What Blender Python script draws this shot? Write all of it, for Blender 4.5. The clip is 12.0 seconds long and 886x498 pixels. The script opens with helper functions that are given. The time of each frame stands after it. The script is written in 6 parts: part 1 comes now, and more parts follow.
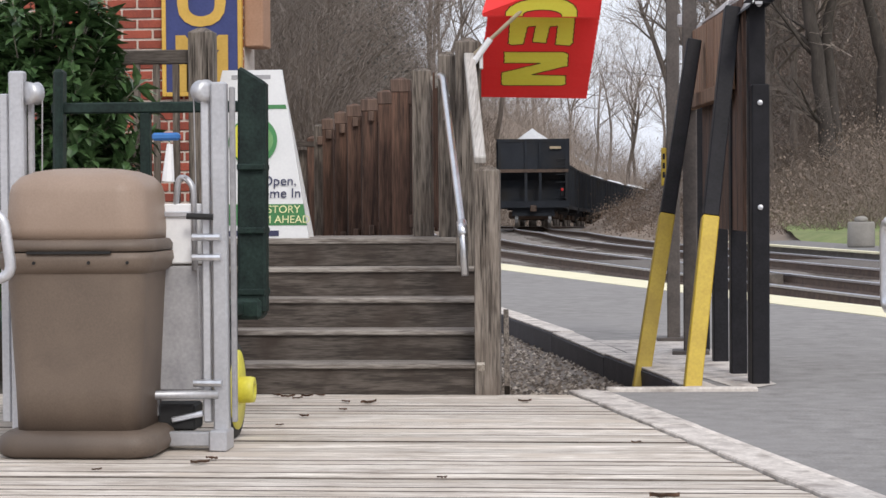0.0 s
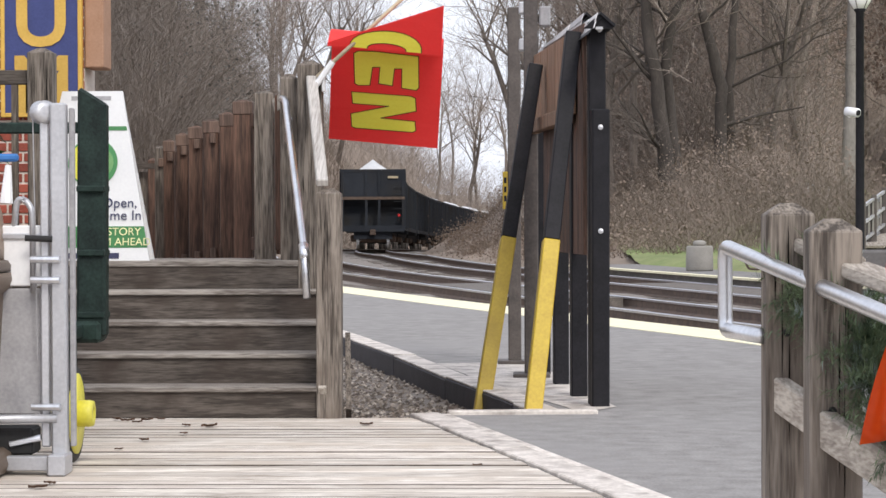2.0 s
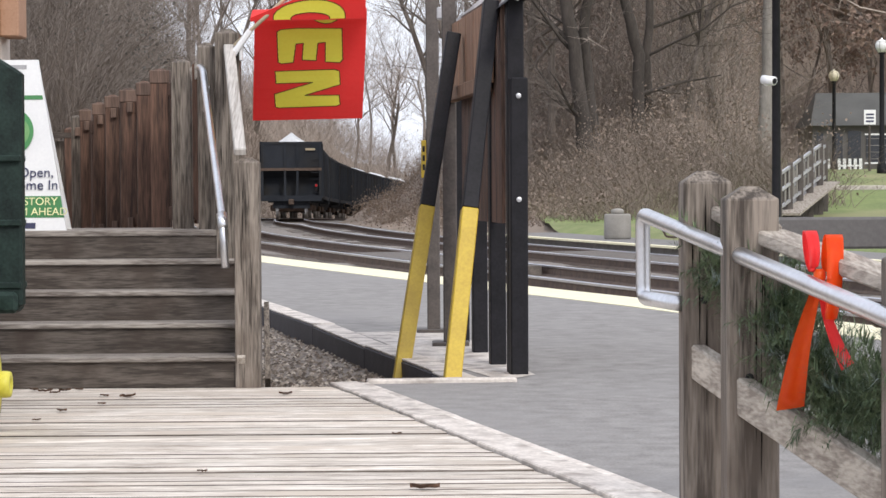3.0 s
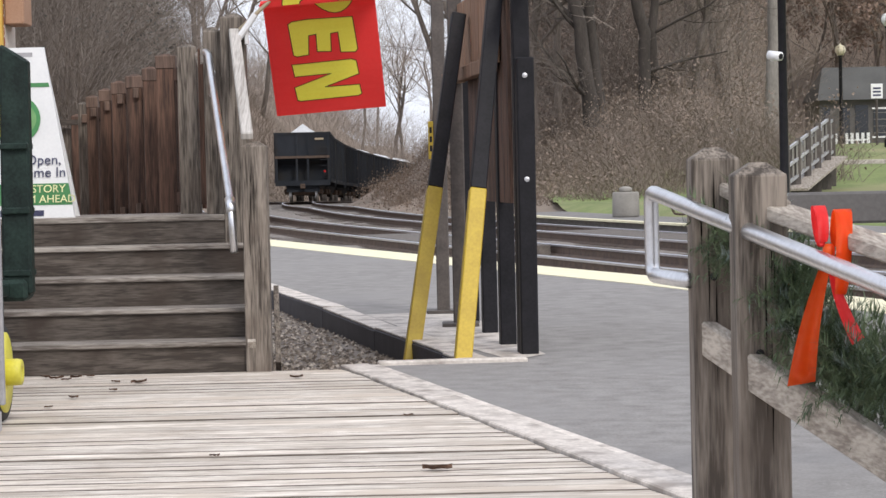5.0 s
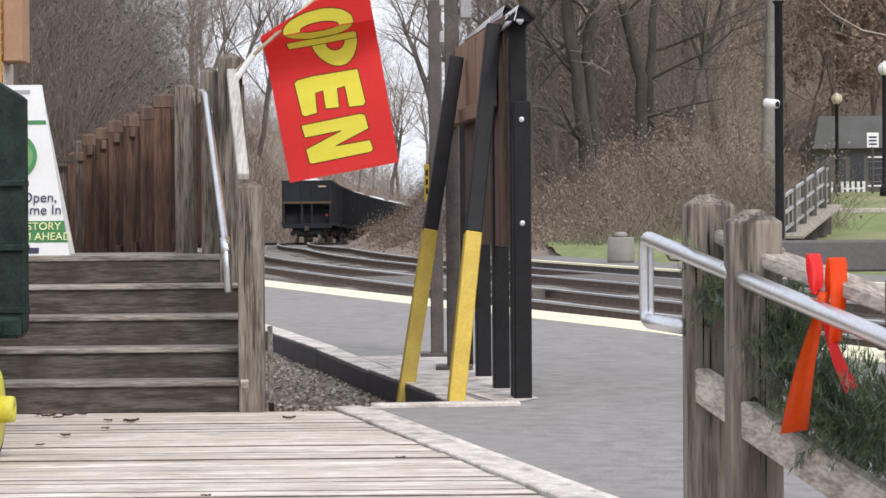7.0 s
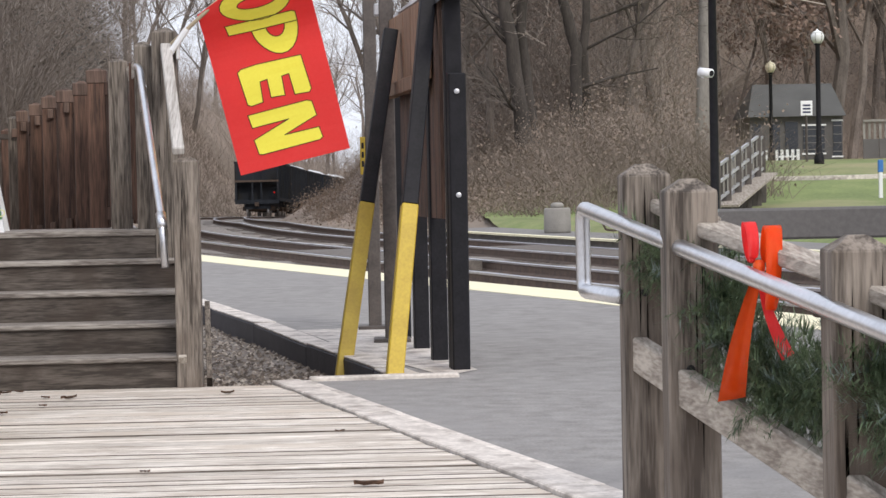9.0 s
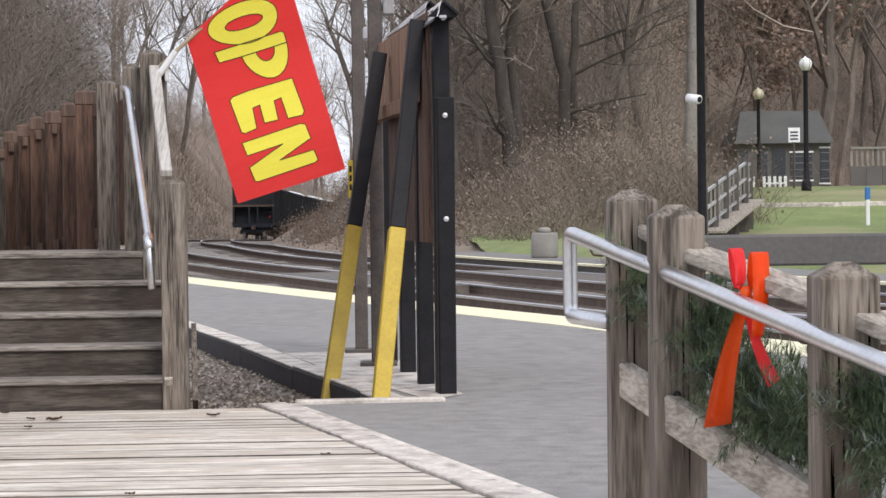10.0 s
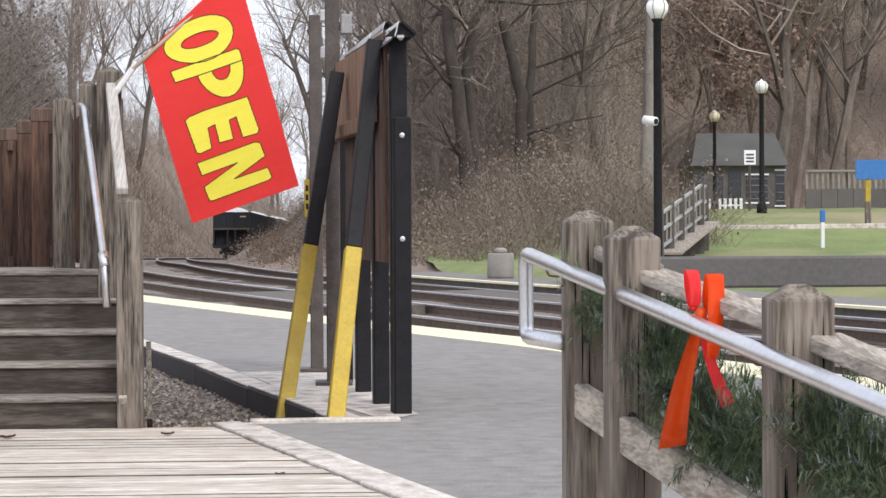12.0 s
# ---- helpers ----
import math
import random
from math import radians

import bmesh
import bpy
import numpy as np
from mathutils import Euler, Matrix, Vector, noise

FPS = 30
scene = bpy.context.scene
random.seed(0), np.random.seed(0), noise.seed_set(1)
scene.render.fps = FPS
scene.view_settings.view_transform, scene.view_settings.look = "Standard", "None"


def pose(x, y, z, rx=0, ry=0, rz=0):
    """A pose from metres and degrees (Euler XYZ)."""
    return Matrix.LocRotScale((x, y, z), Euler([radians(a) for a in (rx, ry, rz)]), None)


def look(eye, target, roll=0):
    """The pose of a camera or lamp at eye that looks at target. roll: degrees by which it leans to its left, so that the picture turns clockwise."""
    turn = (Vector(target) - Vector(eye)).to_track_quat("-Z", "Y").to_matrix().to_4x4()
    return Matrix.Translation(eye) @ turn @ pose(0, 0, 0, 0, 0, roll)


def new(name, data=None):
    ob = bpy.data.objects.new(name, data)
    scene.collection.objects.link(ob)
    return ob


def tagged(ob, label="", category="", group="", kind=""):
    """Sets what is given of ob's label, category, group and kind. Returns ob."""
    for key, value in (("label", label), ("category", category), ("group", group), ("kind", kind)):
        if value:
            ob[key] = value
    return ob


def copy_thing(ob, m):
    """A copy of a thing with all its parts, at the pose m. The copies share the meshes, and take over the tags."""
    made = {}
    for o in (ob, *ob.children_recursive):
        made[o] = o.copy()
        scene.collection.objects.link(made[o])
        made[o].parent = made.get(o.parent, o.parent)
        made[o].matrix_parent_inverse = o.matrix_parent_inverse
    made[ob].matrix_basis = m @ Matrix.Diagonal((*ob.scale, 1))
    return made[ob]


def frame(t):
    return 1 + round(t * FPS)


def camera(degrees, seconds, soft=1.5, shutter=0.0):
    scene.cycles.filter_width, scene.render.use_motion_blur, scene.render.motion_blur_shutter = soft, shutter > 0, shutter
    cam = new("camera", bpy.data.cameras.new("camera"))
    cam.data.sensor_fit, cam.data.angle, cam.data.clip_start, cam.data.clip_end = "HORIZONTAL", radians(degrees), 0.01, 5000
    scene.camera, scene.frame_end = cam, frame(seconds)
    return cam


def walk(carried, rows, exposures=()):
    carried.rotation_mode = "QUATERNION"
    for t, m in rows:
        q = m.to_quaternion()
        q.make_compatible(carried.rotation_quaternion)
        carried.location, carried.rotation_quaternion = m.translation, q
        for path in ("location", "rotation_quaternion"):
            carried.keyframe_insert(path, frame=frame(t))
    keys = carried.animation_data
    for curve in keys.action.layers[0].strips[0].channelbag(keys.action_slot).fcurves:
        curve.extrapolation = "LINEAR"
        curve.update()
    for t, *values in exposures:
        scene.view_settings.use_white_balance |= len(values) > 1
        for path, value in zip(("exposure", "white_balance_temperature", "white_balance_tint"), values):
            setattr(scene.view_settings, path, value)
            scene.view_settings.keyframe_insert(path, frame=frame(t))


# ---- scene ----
cam = camera(22.18, 12.0, soft=1.5)
EYE = (0.0, 0.0, 1.13)
TURNS = (  # seconds, yaw to the left, pitch up, roll
    (0, 5.707, -1.366, -0.412),
    (0.2, 4.095, -1.190, -0.470),
    (0.4, 2.595, -1.194, -0.550),
    (0.5, 2.259, -1.260, -0.626),
    (0.8, 1.333, -1.342, -0.710),
    (1, 0.600, -1.496, -0.761),
    (1.5, -0.017, -1.420, -0.937),
    (2, 1.698, -0.803, -0.198),
    (2.5, 1.331, -1.316, -0.175),
    (3, -0.359, -1.605, -0.350),
    (3.2, -0.652, -1.735, -0.475),
    (4.8, 0.240, -2.171, -1.223),
    (5, -0.131, -2.085, -1.278),
    (5.5, -0.671, -1.545, -1.016),
    (6, -0.169, -1.090, -0.370),
    (6.5, -0.309, -1.115, -0.300),
    (7, -0.279, -1.000, -0.496),
    (7.5, -0.251, -1.135, -0.668),
    (7.7, -0.522, -1.829, -0.800),
    (9.5, -2.093, -1.529, -1.003),
    (10, -2.203, -1.122, -0.700),
    (10.5, -2.421, -0.781, -0.549),
    (11, -2.781, -0.647, -0.486),
    (11.5, -3.095, -0.642, -0.252),
    (12, -3.319, -0.626, -0.307),
)
walk(cam, [(t, pose(*EYE, 90 + pitch, 0, yaw) @ pose(0, 0, 0, 0, 0, roll)) for t, yaw, pitch, roll in TURNS],
     exposures=[(0, 0.27), (0.5, 0.41), (1, 0.48), (2.5, 0.52), (3, 0.53), (5.5, 0.40), (7.5, 0.51), (9.5, 0.37), (11, 0.47), (12, 0.51)])

# ---- light ----
world = bpy.data.worlds.new("overcast_sky")
scene.world = world
world.use_nodes = True
wn, wl = world.node_tree.nodes, world.node_tree.links
sky = wn.new("ShaderNodeTexSky")
sky.sky_type, sky.sun_disc, sky.sun_elevation, sky.sun_rotation = "NISHITA", False, radians(48), radians(150)
sky.air_density, sky.dust_density = 1.0, 6.0
haze = wn.new("ShaderNodeMix")
haze.data_type = "RGBA"
haze.inputs["Factor"].default_value = 0.8
wl.new(sky.outputs[0], haze.inputs["A"])
haze.inputs["B"].default_value = (9.1, 9.5, 10.6, 1)
wl.new(haze.outputs["Result"], wn["Background"].inputs["Color"])
wn["Background"].inputs["Strength"].default_value = 0.10
sun = new("sun", bpy.data.lights.new("sun", "SUN"))
sun.data.energy, sun.data.angle, sun.data.color = 1.1, radians(14), (1.0, 0.96, 0.9)
sun.matrix_world = look((6, -9, 14), (0, 6, 0))



# ---- materials ----
def nodes_of(name):
    m = bpy.data.materials.new(name)
    m.use_nodes = True
    return m, m.node_tree.nodes, m.node_tree.links, m.node_tree.nodes["Principled BSDF"]


def ramp(n, stops):
    r = n.new("ShaderNodeValToRGB")
    while len(r.color_ramp.elements) < len(stops):
        r.color_ramp.elements.new(0.5)
    for e, (at, c) in zip(r.color_ramp.elements, stops):
        e.position, e.color = at, (*c, 1)
    return r


def surface(name, light, dark, scale=8.0, rough=0.7, metal=0.0, bump=0.15, fine=60.0, contrast=(0.35, 0.65), stretch=(1, 1, 1),
            stain=None, stain_scale=1.2, vary=0.12):
    """Two-scale mottled surface: broad patches, fine grain, a bump and a random tint for each object."""
    m, n, l, b = nodes_of(name)
    tc, mp = n.new("ShaderNodeTexCoord"), n.new("ShaderNodeMapping")
    info = n.new("ShaderNodeObjectInfo")
    mp.inputs["Scale"].default_value = stretch
    off = n.new("ShaderNodeVectorMath")
    off.operation = "ADD"
    sh = n.new("ShaderNodeMath")
    sh.operation = "MULTIPLY"
    sh.inputs[1].default_value = 37.0
    l.new(info.outputs["Random"], sh.inputs[0])
    l.new(tc.outputs["Object"], off.inputs[0])
    l.new(sh.outputs[0], off.inputs[1])
    l.new(off.outputs[0], mp.inputs["Vector"])
    big, small = n.new("ShaderNodeTexNoise"), n.new("ShaderNodeTexNoise")
    big.inputs["Scale"].default_value, big.inputs["Detail"].default_value = scale, 6
    small.inputs["Scale"].default_value, small.inputs["Detail"].default_value = fine, 4
    l.new(mp.outputs[0], big.inputs["Vector"])
    l.new(mp.outputs[0], small.inputs["Vector"])
    mixv = n.new("ShaderNodeMath")
    mixv.operation = "MULTIPLY_ADD"
    mixv.inputs[1].default_value = 0.45
    l.new(small.outputs["Fac"], mixv.inputs[0])
    half = n.new("ShaderNodeMath")
    half.operation = "MULTIPLY"
    half.inputs[1].default_value = 0.55
    l.new(big.outputs["Fac"], half.inputs[0])
    l.new(half.outputs[0], mixv.inputs[2])
    r = ramp(n, [(contrast[0], dark), (contrast[1], light)])
    l.new(mixv.outputs[0], r.inputs[0])
    colour = r.outputs[0]
    if stain:
        sn = n.new("ShaderNodeTexNoise")
        sn.inputs["Scale"].default_value, sn.inputs["Detail"].default_value = stain_scale, 8
        l.new(off.outputs[0], sn.inputs["Vector"])
        sr = ramp(n, [(0.48, (0, 0, 0)), (0.68, (1, 1, 1))])
        l.new(sn.outputs["Fac"], sr.inputs[0])
        mx = n.new("ShaderNodeMix")
        mx.data_type = "RGBA"
        l.new(sr.outputs[0], mx.inputs["Factor"])
        l.new(colour, mx.inputs["A"])
        mx.inputs["B"].default_value = (*stain, 1)
        colour = mx.outputs["Result"]
    hsv = n.new("ShaderNodeHueSaturation")
    val = n.new("ShaderNodeMapRange")
    val.inputs["To Min"].default_value, val.inputs["To Max"].default_value = 1 - vary, 1 + vary
    l.new(info.outputs["Random"], val.inputs["Value"])
    l.new(val.outputs[0], hsv.inputs["Value"])
    l.new(colour, hsv.inputs["Color"])
    l.new(hsv.outputs[0], b.inputs["Base Color"])
    b.inputs["Roughness"].default_value, b.inputs["Metallic"].default_value = rough, metal
    if bump:
        bp = n.new("ShaderNodeBump")
        bp.inputs["Strength"].default_value, bp.inputs["Distance"].default_value = bump, 0.01
        l.new(mixv.outputs[0], bp.inputs["Height"])
        l.new(bp.outputs[0], b.inputs["Normal"])
    return m


def timber(name, light, dark, axis, grain=26, **kw):
    """Weathered wood with its grain along one axis."""
    st = {"x": (0.10, 1, 1), "y": (1, 0.10, 1), "z": (1, 1, 0.07), "yz": (1, 0.08, 0.08)}[axis]
    kw.setdefault("bump", 0.5)
    return surface(name, light, dark, scale=grain, fine=grain * 4.5, stretch=st, rough=0.85, contrast=(0.405, 0.60), **kw)


M = dict(
    deck=timber("bleached_deck_wood", (0.75, 0.69, 0.62), (0.34, 0.285, 0.235), "x", stain=(0.50, 0.43, 0.36), stain_scale=2.2, vary=0.13),
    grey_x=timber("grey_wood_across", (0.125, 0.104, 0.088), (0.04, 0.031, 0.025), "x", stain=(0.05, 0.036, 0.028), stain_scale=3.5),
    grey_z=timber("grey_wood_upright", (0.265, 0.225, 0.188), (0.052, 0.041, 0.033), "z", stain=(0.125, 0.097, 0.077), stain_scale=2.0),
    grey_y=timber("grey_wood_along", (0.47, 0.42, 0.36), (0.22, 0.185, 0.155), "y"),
    bleached=timber("bleached_cap_wood", (0.54, 0.51, 0.48), (0.30, 0.275, 0.25), "yz"),
    brown_z=timber("brown_stained_wood", (0.15, 0.083, 0.057), (0.05, 0.029, 0.021), "z"),
    cap=timber("faded_brown_cap_wood", (0.19, 0.125, 0.095), (0.085, 0.055, 0.042), "z"),
    cedar=timber("brown_panel_wood", (0.31, 0.185, 0.115), (0.17, 0.098, 0.06), "z", vary=0.2),
    nose=timber("pale_plank_wood", (0.35, 0.315, 0.28), (0.12, 0.10, 0.086), "x"),
    black=surface("black_paint", (0.018, 0.017, 0.021), (0.008, 0.008, 0.010), rough=0.6, bump=0.08),
    polegrey=surface("grey_brown_post_paint", (0.105, 0.088, 0.078), (0.055, 0.046, 0.042), rough=0.6),
    yellow=surface("yellow_paint", (0.53, 0.375, 0.035), (0.40, 0.27, 0.025), rough=0.5, bump=0.08),
    asphalt=surface("worn_asphalt", (0.285, 0.272, 0.262), (0.172, 0.163, 0.157), scale=7, fine=70, bump=0.3, rough=0.9, stain=(0.245, 0.234, 0.228), stain_scale=0.5),
    line=surface("platform_yellow_strip", (0.93, 0.87, 0.64), (0.84, 0.77, 0.52), rough=0.7, scale=4),
    kerbtop=surface("whitewashed_kerb", (0.74, 0.68, 0.62), (0.45, 0.4, 0.36), scale=10, fine=45, bump=0.6, stain=(0.3, 0.26, 0.23), stain_scale=6),
    kerbface=surface("dark_kerb_timber", (0.05, 0.045, 0.055), (0.02, 0.018, 0.024), scale=5, bump=0.6),
    gravel=surface("crushed_stone", (0.22, 0.185, 0.155), (0.06, 0.048, 0.04), scale=20, fine=90, bump=0.8),
    ballast=surface("grey_ballast", (0.30, 0.262, 0.23), (0.10, 0.086, 0.076), scale=9, fine=60, bump=0.8),
    rail=surface("polished_rail_head", (0.72, 0.72, 0.78), (0.58, 0.58, 0.62), rough=0.30, metal=1.0, bump=0.03),
    railweb=surface("rusty_rail_web", (0.15, 0.105, 0.08), (0.07, 0.05, 0.042), rough=0.8),
    sleeper=surface("weathered_sleeper", (0.16, 0.135, 0.115), (0.06, 0.05, 0.042), bump=0.5),
    grass=surface("winter_lawn", (0.235, 0.285, 0.10), (0.135, 0.175, 0.06), scale=0.6, fine=9, stain=(0.32, 0.27, 0.16), stain_scale=0.15, rough=0.95),
    litter=surface("leaf_litter", (0.36, 0.285, 0.23), (0.20, 0.158, 0.127), scale=0.3, fine=5, stain=(0.20, 0.16, 0.125), stain_scale=0.1, rough=0.95, bump=0.6),
    bark=surface("grey_brown_bark", (0.215, 0.18, 0.155), (0.095, 0.079, 0.068), scale=3, fine=20, stretch=(1, 1, 0.3), rough=0.95, bump=0.6, vary=0.3),
    darkbark=surface("dark_furrowed_bark", (0.085, 0.071, 0.062), (0.042, 0.035, 0.03), scale=3, fine=20, stretch=(1, 1, 0.3), rough=0.95, bump=0.6, vary=0.1),
    palebark=surface("pale_grey_bark", (0.30, 0.275, 0.25), (0.17, 0.153, 0.138), scale=3, fine=20, stretch=(1, 1, 0.3), rough=0.95, bump=0.6),
    twig=surface("bare_twigs", (0.39, 0.332, 0.288), (0.235, 0.198, 0.17), scale=1, rough=0.95, bump=0, vary=0.25),
    brush=surface("dry_brush_twigs", (0.29, 0.235, 0.192), (0.15, 0.12, 0.098), scale=0.5, rough=0.95, bump=0, vary=0.2),
    beech=surface("withered_beech_leaves", (0.36, 0.255, 0.2), (0.23, 0.162, 0.128), scale=1.0, rough=0.9, bump=0, vary=0.2),
    ivy=surface("dark_ivy", (0.085, 0.115, 0.065), (0.04, 0.058, 0.034), scale=2, rough=0.7, bump=0),
    leaf=surface("glossy_dark_leaf", (0.10, 0.175, 0.065), (0.022, 0.055, 0.018), scale=7, fine=30, rough=0.28, bump=0, vary=0.1),
    needle=surface("garland_needles", (0.175, 0.24, 0.12), (0.033, 0.058, 0.033), scale=9, fine=40, rough=0.6, bump=0),
    frost=surface("frosted_needles", (0.35, 0.42, 0.40), (0.12, 0.17, 0.15), scale=9, rough=0.6, bump=0),
    galv=surface("galvanised_pipe", (0.80, 0.81, 0.84), (0.62, 0.63, 0.66), scale=6, rough=0.34, metal=1.0, bump=0.05),
    alu=surface("matt_aluminium", (0.62, 0.62, 0.64), (0.48, 0.48, 0.50), scale=3, rough=0.45, metal=0.65, bump=0.04),
    panel=surface("grey_speckled_panel", (0.40, 0.39, 0.40), (0.28, 0.275, 0.285), scale=12, rough=0.6, bump=0.1),
    # Bin body and lid are one plastic; light from above put into colours.
    plastic=surface("shaded_tan_plastic", (0.168, 0.125, 0.094), (0.122, 0.09, 0.068), scale=3, fine=120, rough=0.55, bump=0.06, stain=(0.095, 0.070, 0.054), stain_scale=1.6),
    lid=surface("sky_lit_tan_lid", (0.37, 0.27, 0.205), (0.30, 0.215, 0.16), scale=3, fine=120, rough=0.5, bump=0.06),
    dryleaf=surface("dry_leaf_brown", (0.15, 0.085, 0.055), (0.055, 0.032, 0.022), scale=30, rough=0.8, bump=0.2),
    poletan=surface("pale_pole", (0.62, 0.52, 0.36), (0.5, 0.4, 0.27), rough=0.5, bump=0),
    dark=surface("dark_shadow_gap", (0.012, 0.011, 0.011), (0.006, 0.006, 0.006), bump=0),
    green=surface("dark_green_paint", (0.020, 0.038, 0.031), (0.006, 0.011, 0.010), scale=9, rough=0.55, bump=0.3),
    tyre=surface("black_rubber", (0.022, 0.021, 0.022), (0.012, 0.012, 0.012), rough=0.75),
    lemon=surface("lemon_hub_paint", (0.72, 0.66, 0.09), (0.6, 0.54, 0.06), rough=0.45, bump=0.04),
    blue=surface("blue_grip", (0.045, 0.19, 0.5), (0.03, 0.14, 0.4), rough=0.5, bump=0),
    white=surface("white_board", (0.82, 0.82, 0.82), (0.74, 0.74, 0.75), scale=3, rough=0.5, bump=0),
    signgreen=surface("sign_green", (0.055, 0.24, 0.075), (0.045, 0.2, 0.06), rough=0.5, bump=0),
    palegreen=surface("pale_sign_green", (0.20, 0.42, 0.16), (0.14, 0.32, 0.11), scale=14, rough=0.5, bump=0),
    signyellow=surface("sign_yellow", (0.80, 0.74, 0.06), (0.75, 0.69, 0.05), rough=0.5, bump=0),
    ink=surface("navy_ink", (0.035, 0.04, 0.10), (0.03, 0.03, 0.08), rough=0.6, bump=0),
    pale=surface("pale_lettering", (0.80, 0.80, 0.45), (0.75, 0.75, 0.4), rough=0.6, bump=0),
    brick=surface("red_brick", (0.36, 0.085, 0.05), (0.22, 0.05, 0.034), scale=6, fine=70, rough=0.85, bump=0.4, vary=0.25),
    mortar=surface("pale_mortar", (0.66, 0.59, 0.52), (0.5, 0.43, 0.37), scale=20, rough=0.95),
    navy=surface("navy_banner", (0.045, 0.06, 0.19), (0.03, 0.04, 0.14), rough=0.6, bump=0),
    gold=surface("gold_lettering", (0.68, 0.43, 0.09), (0.58, 0.35, 0.06), rough=0.5, bump=0),
    ochre=surface("ochre_render", (0.40, 0.24, 0.16), (0.32, 0.18, 0.11), rough=0.9),
    flagred=surface("red_flag_cloth", (0.97, 0.085, 0.08), (0.94, 0.068, 0.066), scale=3, rough=0.75, bump=0.05, vary=0.0),
    flagyellow=surface("yellow_flag_letters", (0.95, 0.86, 0.10), (0.90, 0.79, 0.075), scale=4, rough=0.75, bump=0, vary=0.0),
    outline=surface("dark_olive_outline", (0.10, 0.075, 0.02), (0.07, 0.05, 0.015), rough=0.8, bump=0, vary=0.0),
    orange=surface("orange_ribbon", (0.97, 0.16, 0.02), (0.92, 0.12, 0.015), scale=8, rough=0.4, bump=0.05),
    pink=surface("coral_ribbon", (0.95, 0.085, 0.09), (0.9, 0.06, 0.065), scale=8, rough=0.4, bump=0.05),
    # Sooty black lifted towards blue-grey; distance haze is mixed into the paint.
    car=surface("sooty_hazed_hopper_paint", (0.042, 0.048, 0.060), (0.024, 0.028, 0.036), scale=1.2, rough=0.85, stain=(0.035, 0.034, 0.034), stain_scale=0.6),
    # Coal made near-white: sky light on the heap is in the colour.
    coal=surface("sky_lit_coal_load", (0.78, 0.79, 0.80), (0.58, 0.59, 0.61), scale=2, fine=14, bump=0.7),
    steel=surface("wheel_steel", (0.6, 0.6, 0.6), (0.4, 0.4, 0.4), rough=0.35, metal=1.0),
    red=surface("red_lens", (0.6, 0.02, 0.02), (0.5, 0.01, 0.01), rough=0.2, bump=0),
    # Near-white albedo carries the sky's shine on the roof.
    roof=surface("sky_shine_shingles", (0.72, 0.70, 0.70), (0.50, 0.48, 0.48), scale=8, rough=0.25, bump=0.3, vary=0.3),
    lampwhite=surface("lamp_globe", (0.86, 0.86, 0.84), (0.78, 0.78, 0.76), rough=0.25, bump=0),
    cream=surface("aged_lamp_globe", (0.72, 0.66, 0.48), (0.6, 0.54, 0.38), rough=0.3, bump=0),
    siding=surface("grey_siding", (0.142, 0.133, 0.13), (0.098, 0.092, 0.09), scale=1, rough=0.85),
    glass=surface("dark_window_glass", (0.03, 0.033, 0.04), (0.02, 0.022, 0.027), rough=0.08, bump=0),
    concrete=surface("pale_concrete", (0.30, 0.285, 0.26), (0.20, 0.187, 0.17), scale=3, rough=0.9),
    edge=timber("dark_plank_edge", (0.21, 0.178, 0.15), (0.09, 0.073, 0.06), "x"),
    slate=surface("dull_slate", (0.10, 0.10, 0.096), (0.068, 0.068, 0.065), scale=1, rough=0.85),
    soil=surface("soil", (0.10, 0.08, 0.06), (0.05, 0.04, 0.03), scale=2, rough=0.95),
)


def cloth(material):
    """Thin cloth lets some light through."""
    n, l = material.node_tree.nodes, material.node_tree.links
    b, out = n["Principled BSDF"], n["Material Output"]
    thin, mix = n.new("ShaderNodeBsdfTranslucent"), n.new("ShaderNodeMixShader")
    l.new(b.inputs["Base Color"].links[0].from_socket, thin.inputs["Color"])
    mix.inputs[0].default_value = 0.4
    l.new(b.outputs[0], mix.inputs[1])
    l.new(thin.outputs[0], mix.inputs[2])
    l.new(mix.outputs[0], out.inputs["Surface"])


for key in ("black", "car", "green", "asphalt"):
    M[key].node_tree.nodes["Principled BSDF"].inputs["Specular IOR Level"].default_value = 0.22


for key in ("flagred", "orange", "pink"):
    cloth(M[key])


# ---- building tools ----
def part(name, bm, material, parent=None, label="", smooth=False):
    me = bpy.data.meshes.new(name)
    bm.normal_update()
    bm.to_mesh(me)
    bm.free()
    me.materials.append(M[material] if isinstance(material, str) else material)
    if smooth:
        for p in me.polygons:
            p.use_smooth = True
    ob = new(name, me)
    ob.parent = parent
    if label:
        ob["label"] = label
    return ob


def thing(name, label, category, group="", kind="", place=None):
    ob = new(name)
    if place:
        ob.location = place
    return tagged(ob, label, category, group, kind)


def box(lo, hi, bevel=0.0, bm=None):
    bm = bm or bmesh.new()
    c = [(a + b) / 2 for a, b in zip(lo, hi)]
    s = [abs(b - a) for a, b in zip(lo, hi)]
    g = bmesh.ops.create_cube(bm, size=1, matrix=Matrix.Translation(c) @ Matrix.Diagonal((*s, 1)))
    if bevel:
        es = list({e for v in g["verts"] for e in v.link_edges})
        bmesh.ops.bevel(bm, geom=es, offset=bevel, segments=1, affect="EDGES")
    return bm


